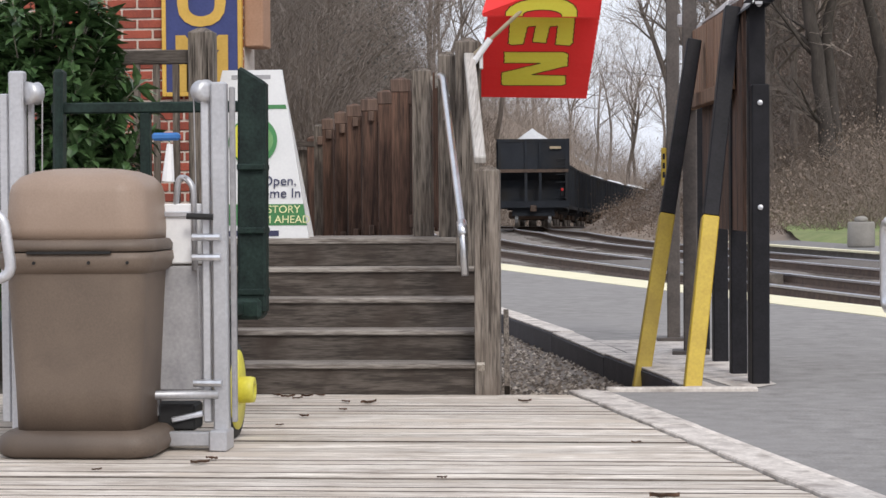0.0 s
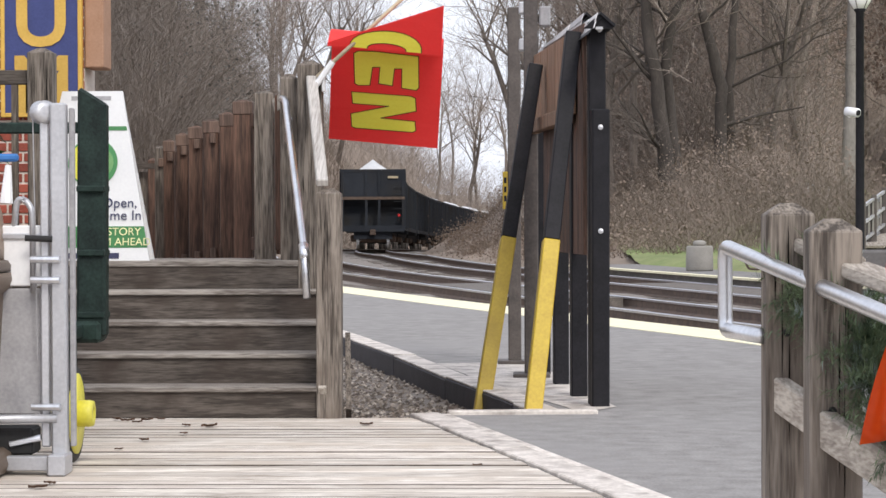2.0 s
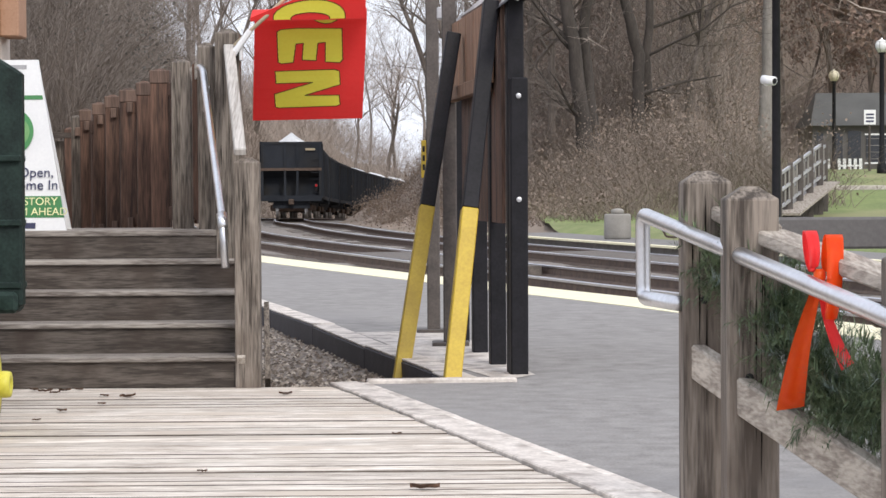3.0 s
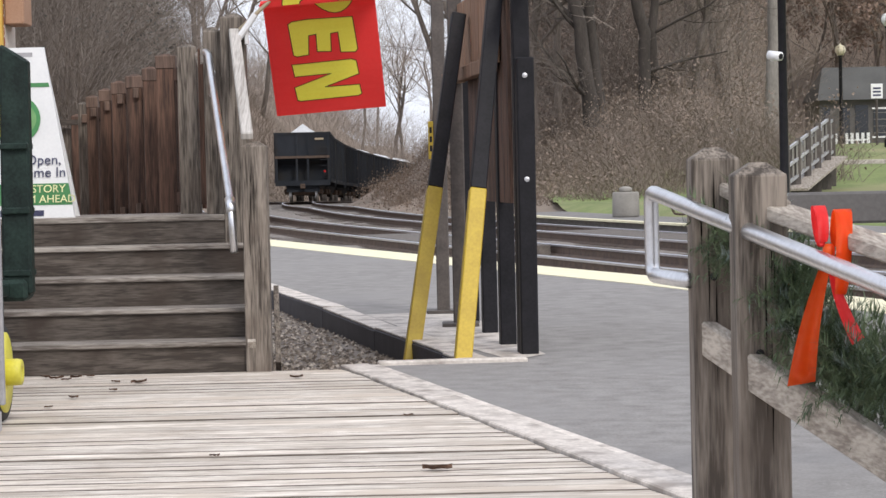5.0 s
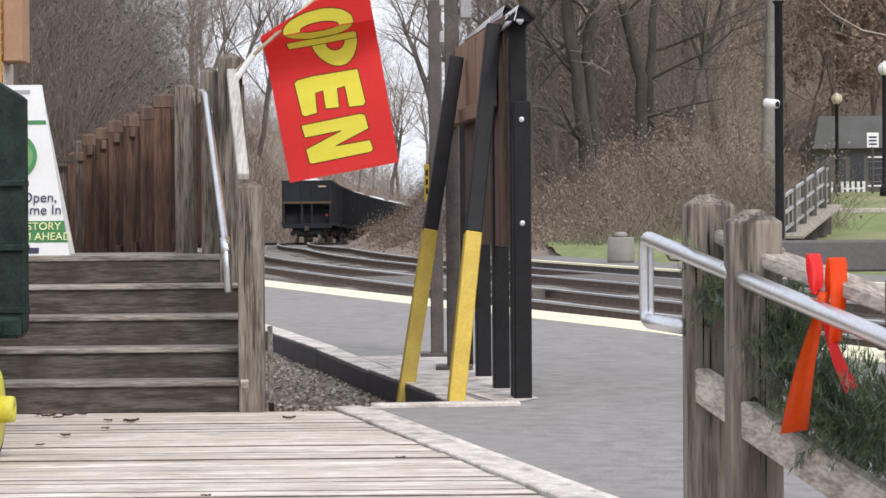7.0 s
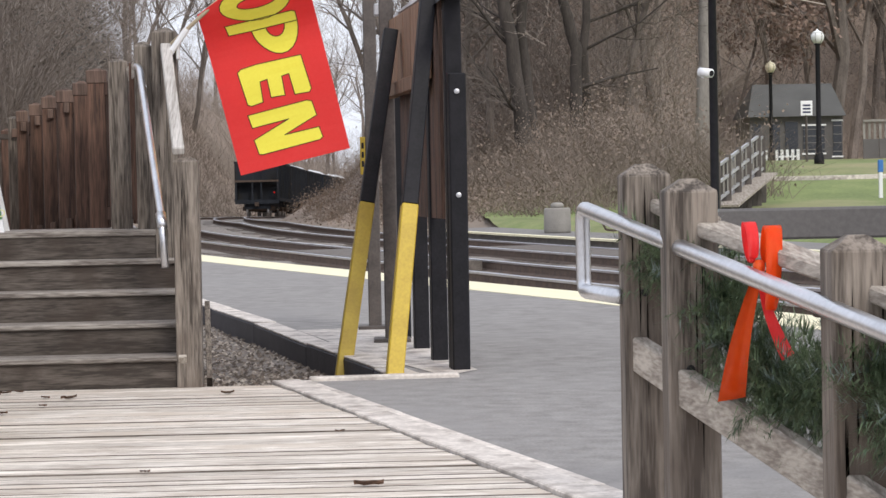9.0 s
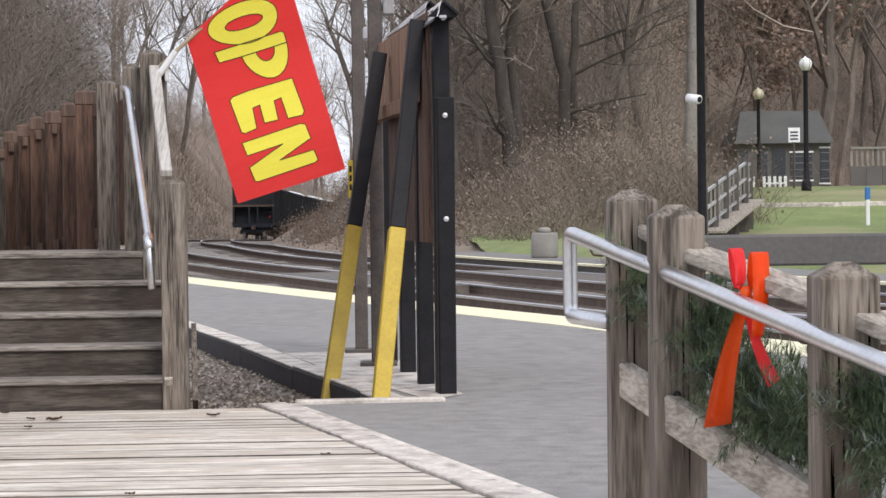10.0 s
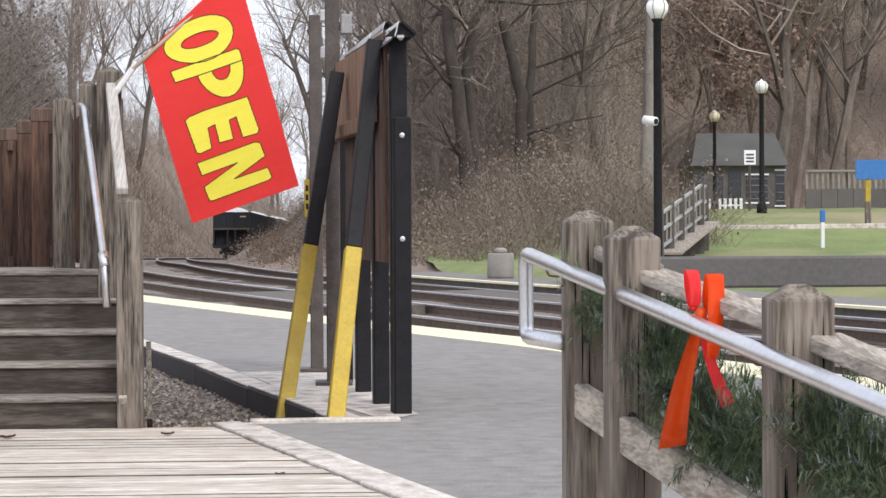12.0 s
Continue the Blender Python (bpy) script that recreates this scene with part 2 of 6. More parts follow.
def beam(p, q, w, h, bevel=0.0, up=(0, 0, 1), bm=None):
    """A squared timber from p to q, w wide and h deep (h along up)."""
    bm = bm or bmesh.new()
    p, q = Vector(p), Vector(q)
    d = (q - p).normalized()
    side = d.cross(Vector(up))
    side = side.normalized() if side.length > 1e-4 else Vector((1, 0, 0))
    m = Matrix((side, d, side.cross(d))).transposed().to_4x4()
    m.translation = (p + q) / 2
    g = bmesh.ops.create_cube(bm, size=1, matrix=m @ Matrix.Diagonal((w, (q - p).length, h, 1)))
    if bevel:
        es = list({e for v in g["verts"] for e in v.link_edges})
        bmesh.ops.bevel(bm, geom=es, offset=bevel, segments=1, affect="EDGES")
    return bm


def tube(points, radius, sides=8, bm=None, caps=True):
    """A round bar along points; radius is one number or one for each point."""
    bm = bm or bmesh.new()
    pts = [Vector(p) for p in points]
    rad = radius if isinstance(radius, (list, tuple)) else [radius] * len(pts)
    rings, ref = [], None
    for i, p in enumerate(pts):
        d = (pts[min(i + 1, len(pts) - 1)] - pts[max(i - 1, 0)]).normalized()
        if ref is None:
            ref = d.orthogonal().normalized()
        ref = (ref - d * ref.dot(d)).normalized()
        o = d.cross(ref)
        rings.append([bm.verts.new(p + (ref * math.cos(a) + o * math.sin(a)) * rad[i]) for a in (math.tau * k / sides for k in range(sides))])
    for a, b in zip(rings, rings[1:]):
        for k in range(sides):
            bm.faces.new((a[k], a[(k + 1) % sides], b[(k + 1) % sides], b[k]))
    if caps:
        bm.faces.new(rings[0][::-1])
        bm.faces.new(rings[-1])
    return bm


def rounded(points, r, n=5):
    """A polyline with its inner corners rounded off."""
    pts = [Vector(p) for p in points]
    out = [pts[0]]
    for a, b, c in zip(pts, pts[1:], pts[2:]):
        u, v = (a - b).normalized() * r, (c - b).normalized() * r
        for k in range(n + 1):
            f = k / n
            out.append((b + u) * (1 - f) ** 2 + b * 2 * f * (1 - f) + (b + v) * f * f)
    return out + [pts[-1]]


def lathe(profile, centre=(0, 0, 0), sides=20, bm=None, flat=(1, 1)):
    """A turned body from (radius, height) pairs; flat squeezes it in x and y."""
    bm = bm or bmesh.new()
    rings = [[bm.verts.new((centre[0] + r * flat[0] * math.cos(math.tau * k / sides), centre[1] + r * flat[1] * math.sin(math.tau * k / sides), centre[2] + z))
              for k in range(sides)] for r, z in profile]
    for a, b in zip(rings, rings[1:]):
        for k in range(sides):
            bm.faces.new((a[k], a[(k + 1) % sides], b[(k + 1) % sides], b[k]))
    bm.faces.new(rings[0][::-1])
    bm.faces.new(rings[-1])
    return bm


def squarish(profile, half, radius, centre, bm=None, n=5):
    """A stack of rounded rectangles: (grow, height) pairs round half = (hx, hy)."""
    bm = bm or bmesh.new()
    rings = []
    for grow, z in profile:
        hx, hy, rr = half[0] + grow, half[1] + grow, max(radius + grow * 0.6, 0.01)
        ring = []
        for cx, cy, a0 in ((hx - rr, hy - rr, 0), (rr - hx, hy - rr, 90), (rr - hx, rr - hy, 180), (hx - rr, rr - hy, 270)):
            for k in range(n + 1):
                a = radians(a0 + 90 * k / n)
                ring.append(bm.verts.new((centre[0] + cx + rr * math.cos(a), centre[1] + cy + rr * math.sin(a), centre[2] + z)))
        rings.append(ring)
    for a, b in zip(rings, rings[1:]):
        for k in range(len(a)):
            bm.faces.new((a[k], a[(k + 1) % len(a)], b[(k + 1) % len(a)], b[k]))
    bm.faces.new(rings[0][::-1])
    bm.faces.new(rings[-1])
    return bm


def quads(name, verts, faces, material, parent=None, smooth=False):
    me = bpy.data.meshes.new(name)
    me.from_pydata(verts, [], faces)
    me.materials.append(M[material])
    if smooth:
        me.polygons.foreach_set("use_smooth", [True] * len(me.polygons))
    ob = new(name, me)
    ob.parent = parent
    return ob


def lettering(text, size, depth=0.0, bold=0.0):
    """Flat letters of Blender's own font as a bmesh in the xy plane, centred."""
    cu = bpy.data.curves.new("letters", "FONT")
    cu.body, cu.size, cu.align_x, cu.align_y, cu.extrude, cu.offset = text, size, "CENTER", "CENTER", depth, bold
    cu.resolution_u = 4
    ob = bpy.data.objects.new("letters", cu)
    me = ob.to_mesh()
    bm = bmesh.new()
    bm.from_mesh(me)
    ob.to_mesh_clear()
    bpy.data.objects.remove(ob)
    bpy.data.curves.remove(cu)
    return bm


def islands(bm):
    """The connected pieces of a bmesh, each as a bmesh of its own."""
    left, out = set(bm.faces), []
    while left:
        stack, seen = [left.pop()], set()
        while stack:
            f = stack.pop()
            seen.add(f)
            for v in f.verts:
                for g in v.link_faces:
                    if g in left:
                        left.discard(g)
                        stack.append(g)
        one, made = bmesh.new(), {}
        for f in seen:
            one.faces.new([made.setdefault(v, None) or made.update({v: one.verts.new(v.co)}) or made[v] for v in f.verts])
        out.append(one)
    bm.free()
    return out


def moved(bm, m):
    bmesh.ops.transform(bm, matrix=m, verts=bm.verts)
    return bm


# ---- the line of the railway ----
def line_x(y):
    """Where the far track's middle runs: straight at first, then bending to the right."""
    def slope_sum(y1):
        # slope -0.296 at 23.6 m, -0.085 at 97.5 m, 0 at 153 m, then bending on
        a = min(max(y1, -200), 23.6) - 23.6
        s = -0.296 * a
        if y1 > 23.6:
            u = min(y1, 97.5) - 23.6
            s += -0.296 * u + 0.5 * (0.216 / 73.9) * u * u
        if y1 > 97.5:
            u = y1 - 97.5
            s += -0.085 * u + 0.5 * 0.00152 * u * u
        return s
    return 8.18 + slope_sum(y) - 0.5 * math.exp(-((y - 60) / 16) ** 2)


def line_heading(y):
    return math.atan2(line_x(y + 0.5) - line_x(y - 0.5), 1.0)


def line_z(y):
    """The height of the rail heads."""
    return -0.12 - 0.010 * min(max(y - 75, 0), 185) - 0.00006 * min(max(y - 110, 0), 150) ** 2


def beside(y, off, z=0.0):
    """A point off metres to the right of the far track's middle, abreast of y."""
    h = line_heading(y)
    return (line_x(y) + off * math.cos(h), y - off * math.sin(h), z)


def smooth01(v):
    v = min(max(v, 0.0), 1.0)
    return v * v * (3 - 2 * v)


def ground_z(x, y):
    h = line_heading(min(max(y, -40), 300))
    d = (x - line_x(min(max(y, -40), 300))) * math.cos(h)
    bed = line_z(y) - 0.22
    if d > 3.0:   # beyond the far platform: lawn, then the wooded slope
        lawn = 0.02 + (min(0.085 * max(y - 57, 0), 1.40) + 0.01 * max(y - 76, 0)) * smooth01((d - 4) / 9)
        wood = 15 * smooth01((d - 5) / 14) * smooth01((y - 60) / 60) * max(smooth01((0.155 - x / max(y, 1)) / 0.05) * smooth01((y - 72) / 25), smooth01((y - 116) / 30))
        near = smooth01((d - 3.0) / 1.4)
        z = bed * (1 - near) + (min(lawn, 3.2) + wood) * near + 0.12 * noise.noise((x * 0.2, y * 0.2, 0)) * near
        far = smooth01((y - 230) / 120)
        return z * (1 - far) + far * (0.5 + 1.5 * smooth01((y - 230) / 200))
    if d < -8.0 or y > 60:
        left = smooth01((-d - 3.5) / 12) * smooth01((y - 42) / 40)
        z = bed - 0.1 + left * 13.0
        far = smooth01((y - 230) / 120)
        return z * (1 - far) + far * (0.5 + 1.5 * smooth01((y - 230) / 200))
    return bed - 0.12


def ground():
    xs = [-900, -500, -300, -200, -140] + [-100 + 4 * i for i in range(20)] + [-20 + 1.5 * i for i in range(40)] + [40 + 5 * i for i in range(13)] + [120, 170, 260, 450, 900]
    ys = [-900, -400, -150, -60, -20, 0] + [10 + 2.0 * i for i in range(90)] + [194, 205, 220, 240, 265, 300, 350, 450, 700, 1200, 2500]
    verts = [(x, y, ground_z(x, y)) for y in ys for x in xs]
    w = len(xs)
    faces = [(j * w + i, j * w + i + 1, (j + 1) * w + i + 1, (j + 1) * w + i) for j in range(len(ys) - 1) for i in range(w - 1)]
    ob = quads("ground", verts, faces, "litter", smooth=True)
    tagged(ob, "brown leaf-littered ground rising into a wooded slope", "ground", kind="structure")
    return ob


ground()


# ---- ground and paving ----
def deck_edge(y):
    return -0.56 + (12.8 - y) * 0.256


def kerb_x(y):
    v = y - 13.1
    return 0.30 - 0.195 * v - 0.0015 * v * v


def strip(name, ys, left, right, z, material, label, category, thick=0.12, kind="structure"):
    """A flat slab between two lines, with a skirt round it."""
    verts, faces = [], []
    for y in ys:
        for x in (left(y), right(y)):
            zz = z(y) if callable(z) else z
            verts += [(x[0] if isinstance(x, tuple) else x, x[1] if isinstance(x, tuple) else y, zz)]
    n = len(ys)
    for i in range(n - 1):
        faces.append((2 * i, 2 * i + 1, 2 * i + 3, 2 * i + 2))
    base = len(verts)
    verts += [(x, y, zz - thick) for x, y, zz in verts]
    for i in range(n - 1):
        faces.append((2 * i, 2 * i + 2, base + 2 * i + 2, base + 2 * i))
        faces.append((2 * i + 1, base + 2 * i + 1, base + 2 * i + 3, 2 * i + 3))
    faces.append((0, base, base + 1, 1))
    faces.append((2 * n - 2, 2 * n - 1, base + 2 * n - 1, base + 2 * n - 2))
    ob = quads(name, verts, faces, material)
    return tagged(ob, label, category, kind=kind)


def platform_line(off):
    return lambda y: beside(y, off)


def steps(a, b, n):
    return [a + (b - a) * i / n for i in range(n + 1)]


def near_right(y):
    # the platform's edge abreast of the plan's y
    x = line_x(y + 1.7 * math.cos(line_heading(y))) - 6.05 * math.cos(line_heading(y + 1.7))
    return x - 0.10 - 0.05 * min(max(y - 21, 0), 18)


strip("pavement", steps(-20, 12.96, 20), lambda y: deck_edge(y) + 0.24, lambda y: near_right(y) - 0.75, 0.0, "asphalt",
      "worn grey asphalt platform beside the wooden deck", "pavement")
strip("pavement", steps(12.96, 62, 40), lambda y: kerb_x(y), lambda y: near_right(y) - 0.75, 0.0, "asphalt",
      "worn grey asphalt platform along the railway", "pavement")
strip("platform_line", steps(-20, 62, 50), lambda y: near_right(y) - 0.748, lambda y: near_right(y), 0.006, "line",
      "pale yellow warning strip along the platform edge", "platform strip", thick=0.5)
strip("far_platform", steps(20, 56, 24), lambda y: beside(y, 1.95), lambda y: beside(y, 3.6), -0.06, "asphalt",
      "low asphalt platform across the tracks", "platform", thick=0.5)
strip("far_platform_line", steps(20, 56, 24), lambda y: beside(y, 1.74), lambda y: beside(y, 1.94), -0.055, "line",
      "pale yellow warning strip of the far platform", "platform strip", thick=0.04)


def track(name, shift, label):
    top = thing(name, label, "railway track", kind="structure")
    ys = steps(4, 110, 60) + steps(114, 250, 34)
    for gauge in (-0.753, 0.753):
        for pname, prof, mat in (("rail_head", ((-0.036, -0.036), (-0.036, -0.006), (-0.026, 0), (0.026, 0), (0.036, -0.006), (0.036, -0.036)), "rail"),
                                 ("rail_web", ((-0.075, -0.18), (-0.07, -0.165), (-0.012, -0.14), (-0.012, -0.037), (0.012, -0.037), (0.012, -0.14), (0.07, -0.165), (0.075, -0.18)), "railweb")):
            verts, faces, k = [], [], len(prof)
            for y in ys:
                for u, v in prof:
                    x, yy, _ = beside(y, shift + gauge + u)
                    verts.append((x, yy, line_z(y) + v))
            for i in range(len(ys) - 1):
                for j in range(k):
                    faces.append((i * k + j, i * k + (j + 1) % k, (i + 1) * k + (j + 1) % k, (i + 1) * k + j))
            quads(pname, verts, faces, mat, top)
    bm = bmesh.new()
    y = 6.0
    while y < 120:
        h = line_heading(y)
        c = beside(y, shift, line_z(y) - 0.255)
        m = Matrix.Translation(c) @ Matrix.Rotation(-h, 4, "Z") @ Matrix.Diagonal((2.6, 0.22, 0.15, 1))
        bmesh.ops.create_cube(bm, size=1, matrix=m)
        y += 0.55
    tagged(part("sleepers", bm, "sleeper", top), kind="stuff")
    return top


track("railway_track", -0.1, "curving railway track with worn bright rails")
track("railway_track", -3.65, "nearer railway track with bright rail heads")


def ballast_bed():
    rng = random.Random(3)
    ys = steps(4, 90, 86) + steps(94, 250, 39)
    offs = [-6.0 + 0.5 * i for i in range(16)] + [2.0, 2.4, 2.9, 3.4]
    verts = []
    for y in ys:
        for o in offs:
            x, yy, _ = beside(y, o)
            drop = 0.25 * smooth01((o - 2.0) / 1.4) + 0.25 * smooth01((-o - 5.4) / 0.6) * (1 if y > 60 else 0)
            verts.append((x, yy, line_z(y) - 0.185 - drop + rng.uniform(-0.02, 0.02)))
    w = len(offs)
    faces = [(j * w + i, j * w + i + 1, (j + 1) * w + i + 1, (j + 1) * w + i) for j in range(len(ys) - 1) for i in range(w - 1)]
    tagged(quads("ballast", verts, faces, "ballast"), "grey crushed stone ballast under the tracks", "ballast", kind="structure")


ballast_bed()


def lawn():
    verts, faces = [], []
    ys, n = steps(26, 112, 43), 24
    for y in ys:
        x0 = line_x(y) + 3.7
        x1 = x0 + 60
        x0 = max(x0, 3.2)
        for i in range(n + 1):
            x = x0 + (x1 - x0) * (i / n) ** 1.5
            verts.append((x, y, ground_z(x, y) + 0.05))
    for j in range(len(ys) - 1):
        for i in range(n):
            x, y, _ = verts[j * (n + 1) + i]
            if x / y < 0.145 and y > 84 - 60 * (0.145 - x / y):
                continue
            faces.append((j * (n + 1) + i, j * (n + 1) + i + 1, (j + 1) * (n + 1) + i + 1, (j + 1) * (n + 1) + i))
    tagged(quads("lawn", verts, faces, "grass", smooth=True), "patchy winter lawn rising beyond the tracks", "lawn", kind="structure")


lawn()


def crossing(off, y0, y1):
    """A board crossing laid between the rails of one track."""
    ob = strip("crossing", steps(y0, y1, 6), lambda y: beside(y, off - 0.62), lambda y: beside(y, off + 0.62), -0.128, "sleeper",
               "dark timber crossing boards between the rails", "crossing", thick=0.2)
    return ob


crossing(-3.65, 36, 44)
crossing(-0.1, 33, 43)


# ---- kerb and gravel bed ----
def kerb():
    top = thing("kerb", "dark timber kerb with a worn whitewashed top", "kerb", kind="structure")
    ys = [12.98] + [13.6 + 2.35 * i for i in range(12)]
    for i, (a, b) in enumerate(zip(ys, ys[1:])):
        lift = 0.012 * math.sin(i * 2.3)
        bm = beam((kerb_x(a) - 0.10, a + 0.006, -0.15 + lift), (kerb_x(b) - 0.10, b - 0.006, -0.15), 0.19, 0.30, 0.012)
        timber_ob = part("kerb_timber", bm, "kerbface", top)
        bm = beam((kerb_x(a) - 0.10, a + 0.01, 0.006 + lift), (kerb_x(b) - 0.10, b - 0.01, 0.006), 0.18, 0.014, 0.004)
        part("kerb_cap", bm, "kerbtop", timber_ob, "whitewashed worn top")
    bm = beam((-0.36, 12.93, 0.0), (0.50, 12.99, 0.0), 0.09, 0.05, 0.008)
    part("kerb_end", bm, "kerbtop", top, "pale concrete end strip")
    # the triangle of pale concrete round the feet of the notice board
    verts = [(0.42, 13.03, 0.004), (0.63, 13.42, 0.004), (0.46, 14.6, 0.004), (0.2, 17.6, 0.004), (kerb_x(17.4), 17.4, 0.004), (kerb_x(15), 15, 0.004)]
    quads("footing", verts, [(0, 1, 2, 3, 4, 5)], "kerbtop", top)


kerb()


def gravel_bed():
    rng = random.Random(5)
    verts, faces = [], []
    ys = steps(12.80, 24, 40)
    for y in ys:
        a, b = -0.99 if y < 14 else -1.0 - 0.32 * (y - 14), kerb_x(y) - 0.16
        for i in range(9):
            x = a + (b - a) * i / 8
            verts.append((x, y, -0.08 - 0.085 * smooth01((y - 12.9) / 0.8) + rng.uniform(-0.012, 0.012)))
    for j in range(len(ys) - 1):
        for i in range(8):
            faces.append((j * 9 + i, j * 9 + i + 1, j * 9 + i + 10, j * 9 + i + 9))
    tagged(quads("gravel_bed", verts, faces, "gravel"), "sunken bed of brown gravel beside the steps", "gravel", kind="structure")
    stones, sf = [], []
    for _ in range(5200):
        y = 12.84 + 8 * rng.random() ** 1.7
        a, b = -0.97 if y < 14 else -1.0 - 0.32 * (y - 14), kerb_x(y) - 0.2
        x = rng.uniform(a, b)
        r = rng.uniform(0.008, 0.024)
        z = -0.08 - 0.085 * smooth01((y - 12.9) / 0.8) + r * 0.4
        k = len(stones)
        for dx, dy, dz in ((1, 0, 0), (-1, 0.2, 0), (0.1, 1, 0), (0, -1, 0.1), (0.2, 0.1, 0.8), (0, 0, -0.6)):
            stones.append((x + dx * r * rng.uniform(0.6, 1.2), y + dy * r * rng.uniform(0.6, 1.2), z + dz * r))
        for f in ((0, 2, 4), (2, 1, 4), (1, 3, 4), (3, 0, 4)):
            sf.append(tuple(k + i for i in f))
    m, n, l, b = nodes_of("loose_stones")
    geo, r = n.new("ShaderNodeNewGeometry"), ramp(n, [(0.0, (0.05, 0.038, 0.031)), (0.6, (0.165, 0.132, 0.106)), (1.0, (0.46, 0.41, 0.36))])
    l.new(geo.outputs["Random Per Island"], r.inputs[0])
    l.new(r.outputs[0], b.inputs["Base Color"])
    b.inputs["Roughness"].default_value = 0.9
    M["stones"] = m
    tagged(quads("gravel", stones, sf, "stones"), "loose brown and grey gravel stones", "gravel", kind="stuff")


gravel_bed()


# ---- wooden deck ----
def deck():
    rng = random.Random(7)
    top = thing("deck", "bleached grey plank deck before the steps", "deck", kind="structure")
    # near-black slab added below the planks, painting the shade in their gaps
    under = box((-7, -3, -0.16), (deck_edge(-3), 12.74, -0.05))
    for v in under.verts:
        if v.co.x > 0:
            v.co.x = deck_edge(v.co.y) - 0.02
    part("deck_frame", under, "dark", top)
    y, pitch = 12.745, 0.146
    while y > -2.5:
        g = rng.choice((0.004, 0.006, 0.008, 0.011, 0.018))
        a, b = y - pitch + g, y
        z = rng.choice((-0.003, -0.002, -0.001, 0.0, 0.001, 0.002, 0.004))
        tilt = rng.uniform(-0.004, 0.004)
        cut = rng.uniform(-4.5, -2.4) if rng.random() < 0.5 else None
        spans = [(-7, cut - 0.003), (cut + 0.003, None)] if cut else [(-7, None)]
        for x0, x1 in spans:
            bm = bmesh.new()
            ra, rb = (x1, x1) if x1 is not None else (deck_edge(a) - 0.008, deck_edge(b) - 0.008)
            ca, cb = rng.choice((0.0012, 0.0015, 0.002, 0.002, 0.003, 0.003, 0.005, 0.011)), rng.choice((0.001, 0.002, 0.003))
            prof = [(a, -0.04, ra, 0), (a, z - ca, ra, 0), (a + ca, z, ra, 0), (b - cb, z + tilt, rb, 0), (b, z - cb, rb, 0), (b, -0.04, rb, 0)]
            L = [bm.verts.new((x0, p[0], p[1])) for p in prof]
            R = [bm.verts.new((p[2], p[0] + rng.uniform(-0.001, 0.001), p[1])) for p in prof]
            for i in range(6):
                bm.faces.new((L[i], L[(i + 1) % 6], R[(i + 1) % 6], R[i]))
            bm.faces.new(L[::-1])
            bm.faces.new(R)
            bmesh.ops.recalc_face_normals(bm, faces=bm.faces)
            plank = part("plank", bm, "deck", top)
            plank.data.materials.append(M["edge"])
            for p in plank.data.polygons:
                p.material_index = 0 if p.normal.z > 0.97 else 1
        y -= pitch
    # the border timbers along the asphalt
    cuts = [12.86, 10.95, 8.2, 5.6, 3.0, 0.2, -2.5]
    for i, (p, q) in enumerate(zip(cuts, cuts[1:])):
        for off, w, lift in ((0.085, 0.165, 0.010), (0.2, 0.06, 0.004)):
            bm = beam((deck_edge(p) + off, p - 0.004, -0.03 + lift), (deck_edge(q) + off + 0.004, q + 0.004, -0.03 + lift), w, 0.075, 0.006)
            part("border_timber", bm, "kerbtop", top, "pale worn border timber")


deck()


# ---- steps and upper landing ----
RISE, RUN, FOOT = 0.1738, 0.28, 12.75
LAND = 5 * RISE


def stairs():
    top = thing("wooden_stairs", "five weathered grey plank steps up to the landing", "stairs", kind="structure")
    for k in range(5):
        y = FOOT + RUN * k
        # riser wood is about a third as bright as the treads
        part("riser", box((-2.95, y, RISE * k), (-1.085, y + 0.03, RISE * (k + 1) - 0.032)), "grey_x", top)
        if k < 4:
            part("tread", box((-2.95, y - 0.022, RISE * (k + 1) - 0.030), (-1.085, y + 0.13, RISE * (k + 1)), 0.006), "nose", top, "pale tread plank")
            part("tread", box((-2.95, y + 0.138, RISE * (k + 1) - 0.038), (-1.085, y + 0.285, RISE * (k + 1)), 0.006), "nose", top, "pale tread plank")
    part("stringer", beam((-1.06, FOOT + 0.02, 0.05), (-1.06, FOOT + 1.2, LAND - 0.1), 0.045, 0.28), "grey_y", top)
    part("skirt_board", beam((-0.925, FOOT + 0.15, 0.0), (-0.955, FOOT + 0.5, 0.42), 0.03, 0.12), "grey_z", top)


stairs()


def ramp_z(y):
    return LAND - 0.055 * max(y - 14.6, 0)


def ramp_right(y):
    return -1.12 if y < 14.1 else -1.30 - 0.325 * (y - 14.1)


def landing():
    top = thing("landing", "raised plank landing and ramp behind the steps", "landing", kind="structure")
    y = FOOT + 4 * RUN - 0.02
    while y < 19.5:
        b = y + 0.14
        bm = box((-6, y, ramp_z(y) - 0.038), (ramp_right(b), b, ramp_z(y)), 0.005)
        part("plank", bm, "nose", top)
        y += 0.146
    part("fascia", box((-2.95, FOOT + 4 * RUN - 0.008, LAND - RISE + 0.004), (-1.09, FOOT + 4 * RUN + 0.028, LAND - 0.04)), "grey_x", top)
    bm = box((-5.9, 14.2, -0.4), (-1.4, 19.4, 0.35))
    for v in bm.verts:
        if v.co.x > -2:
            v.co.x = ramp_right(v.co.y) - 0.06
    part("landing_base", bm, "soil", top)


landing()


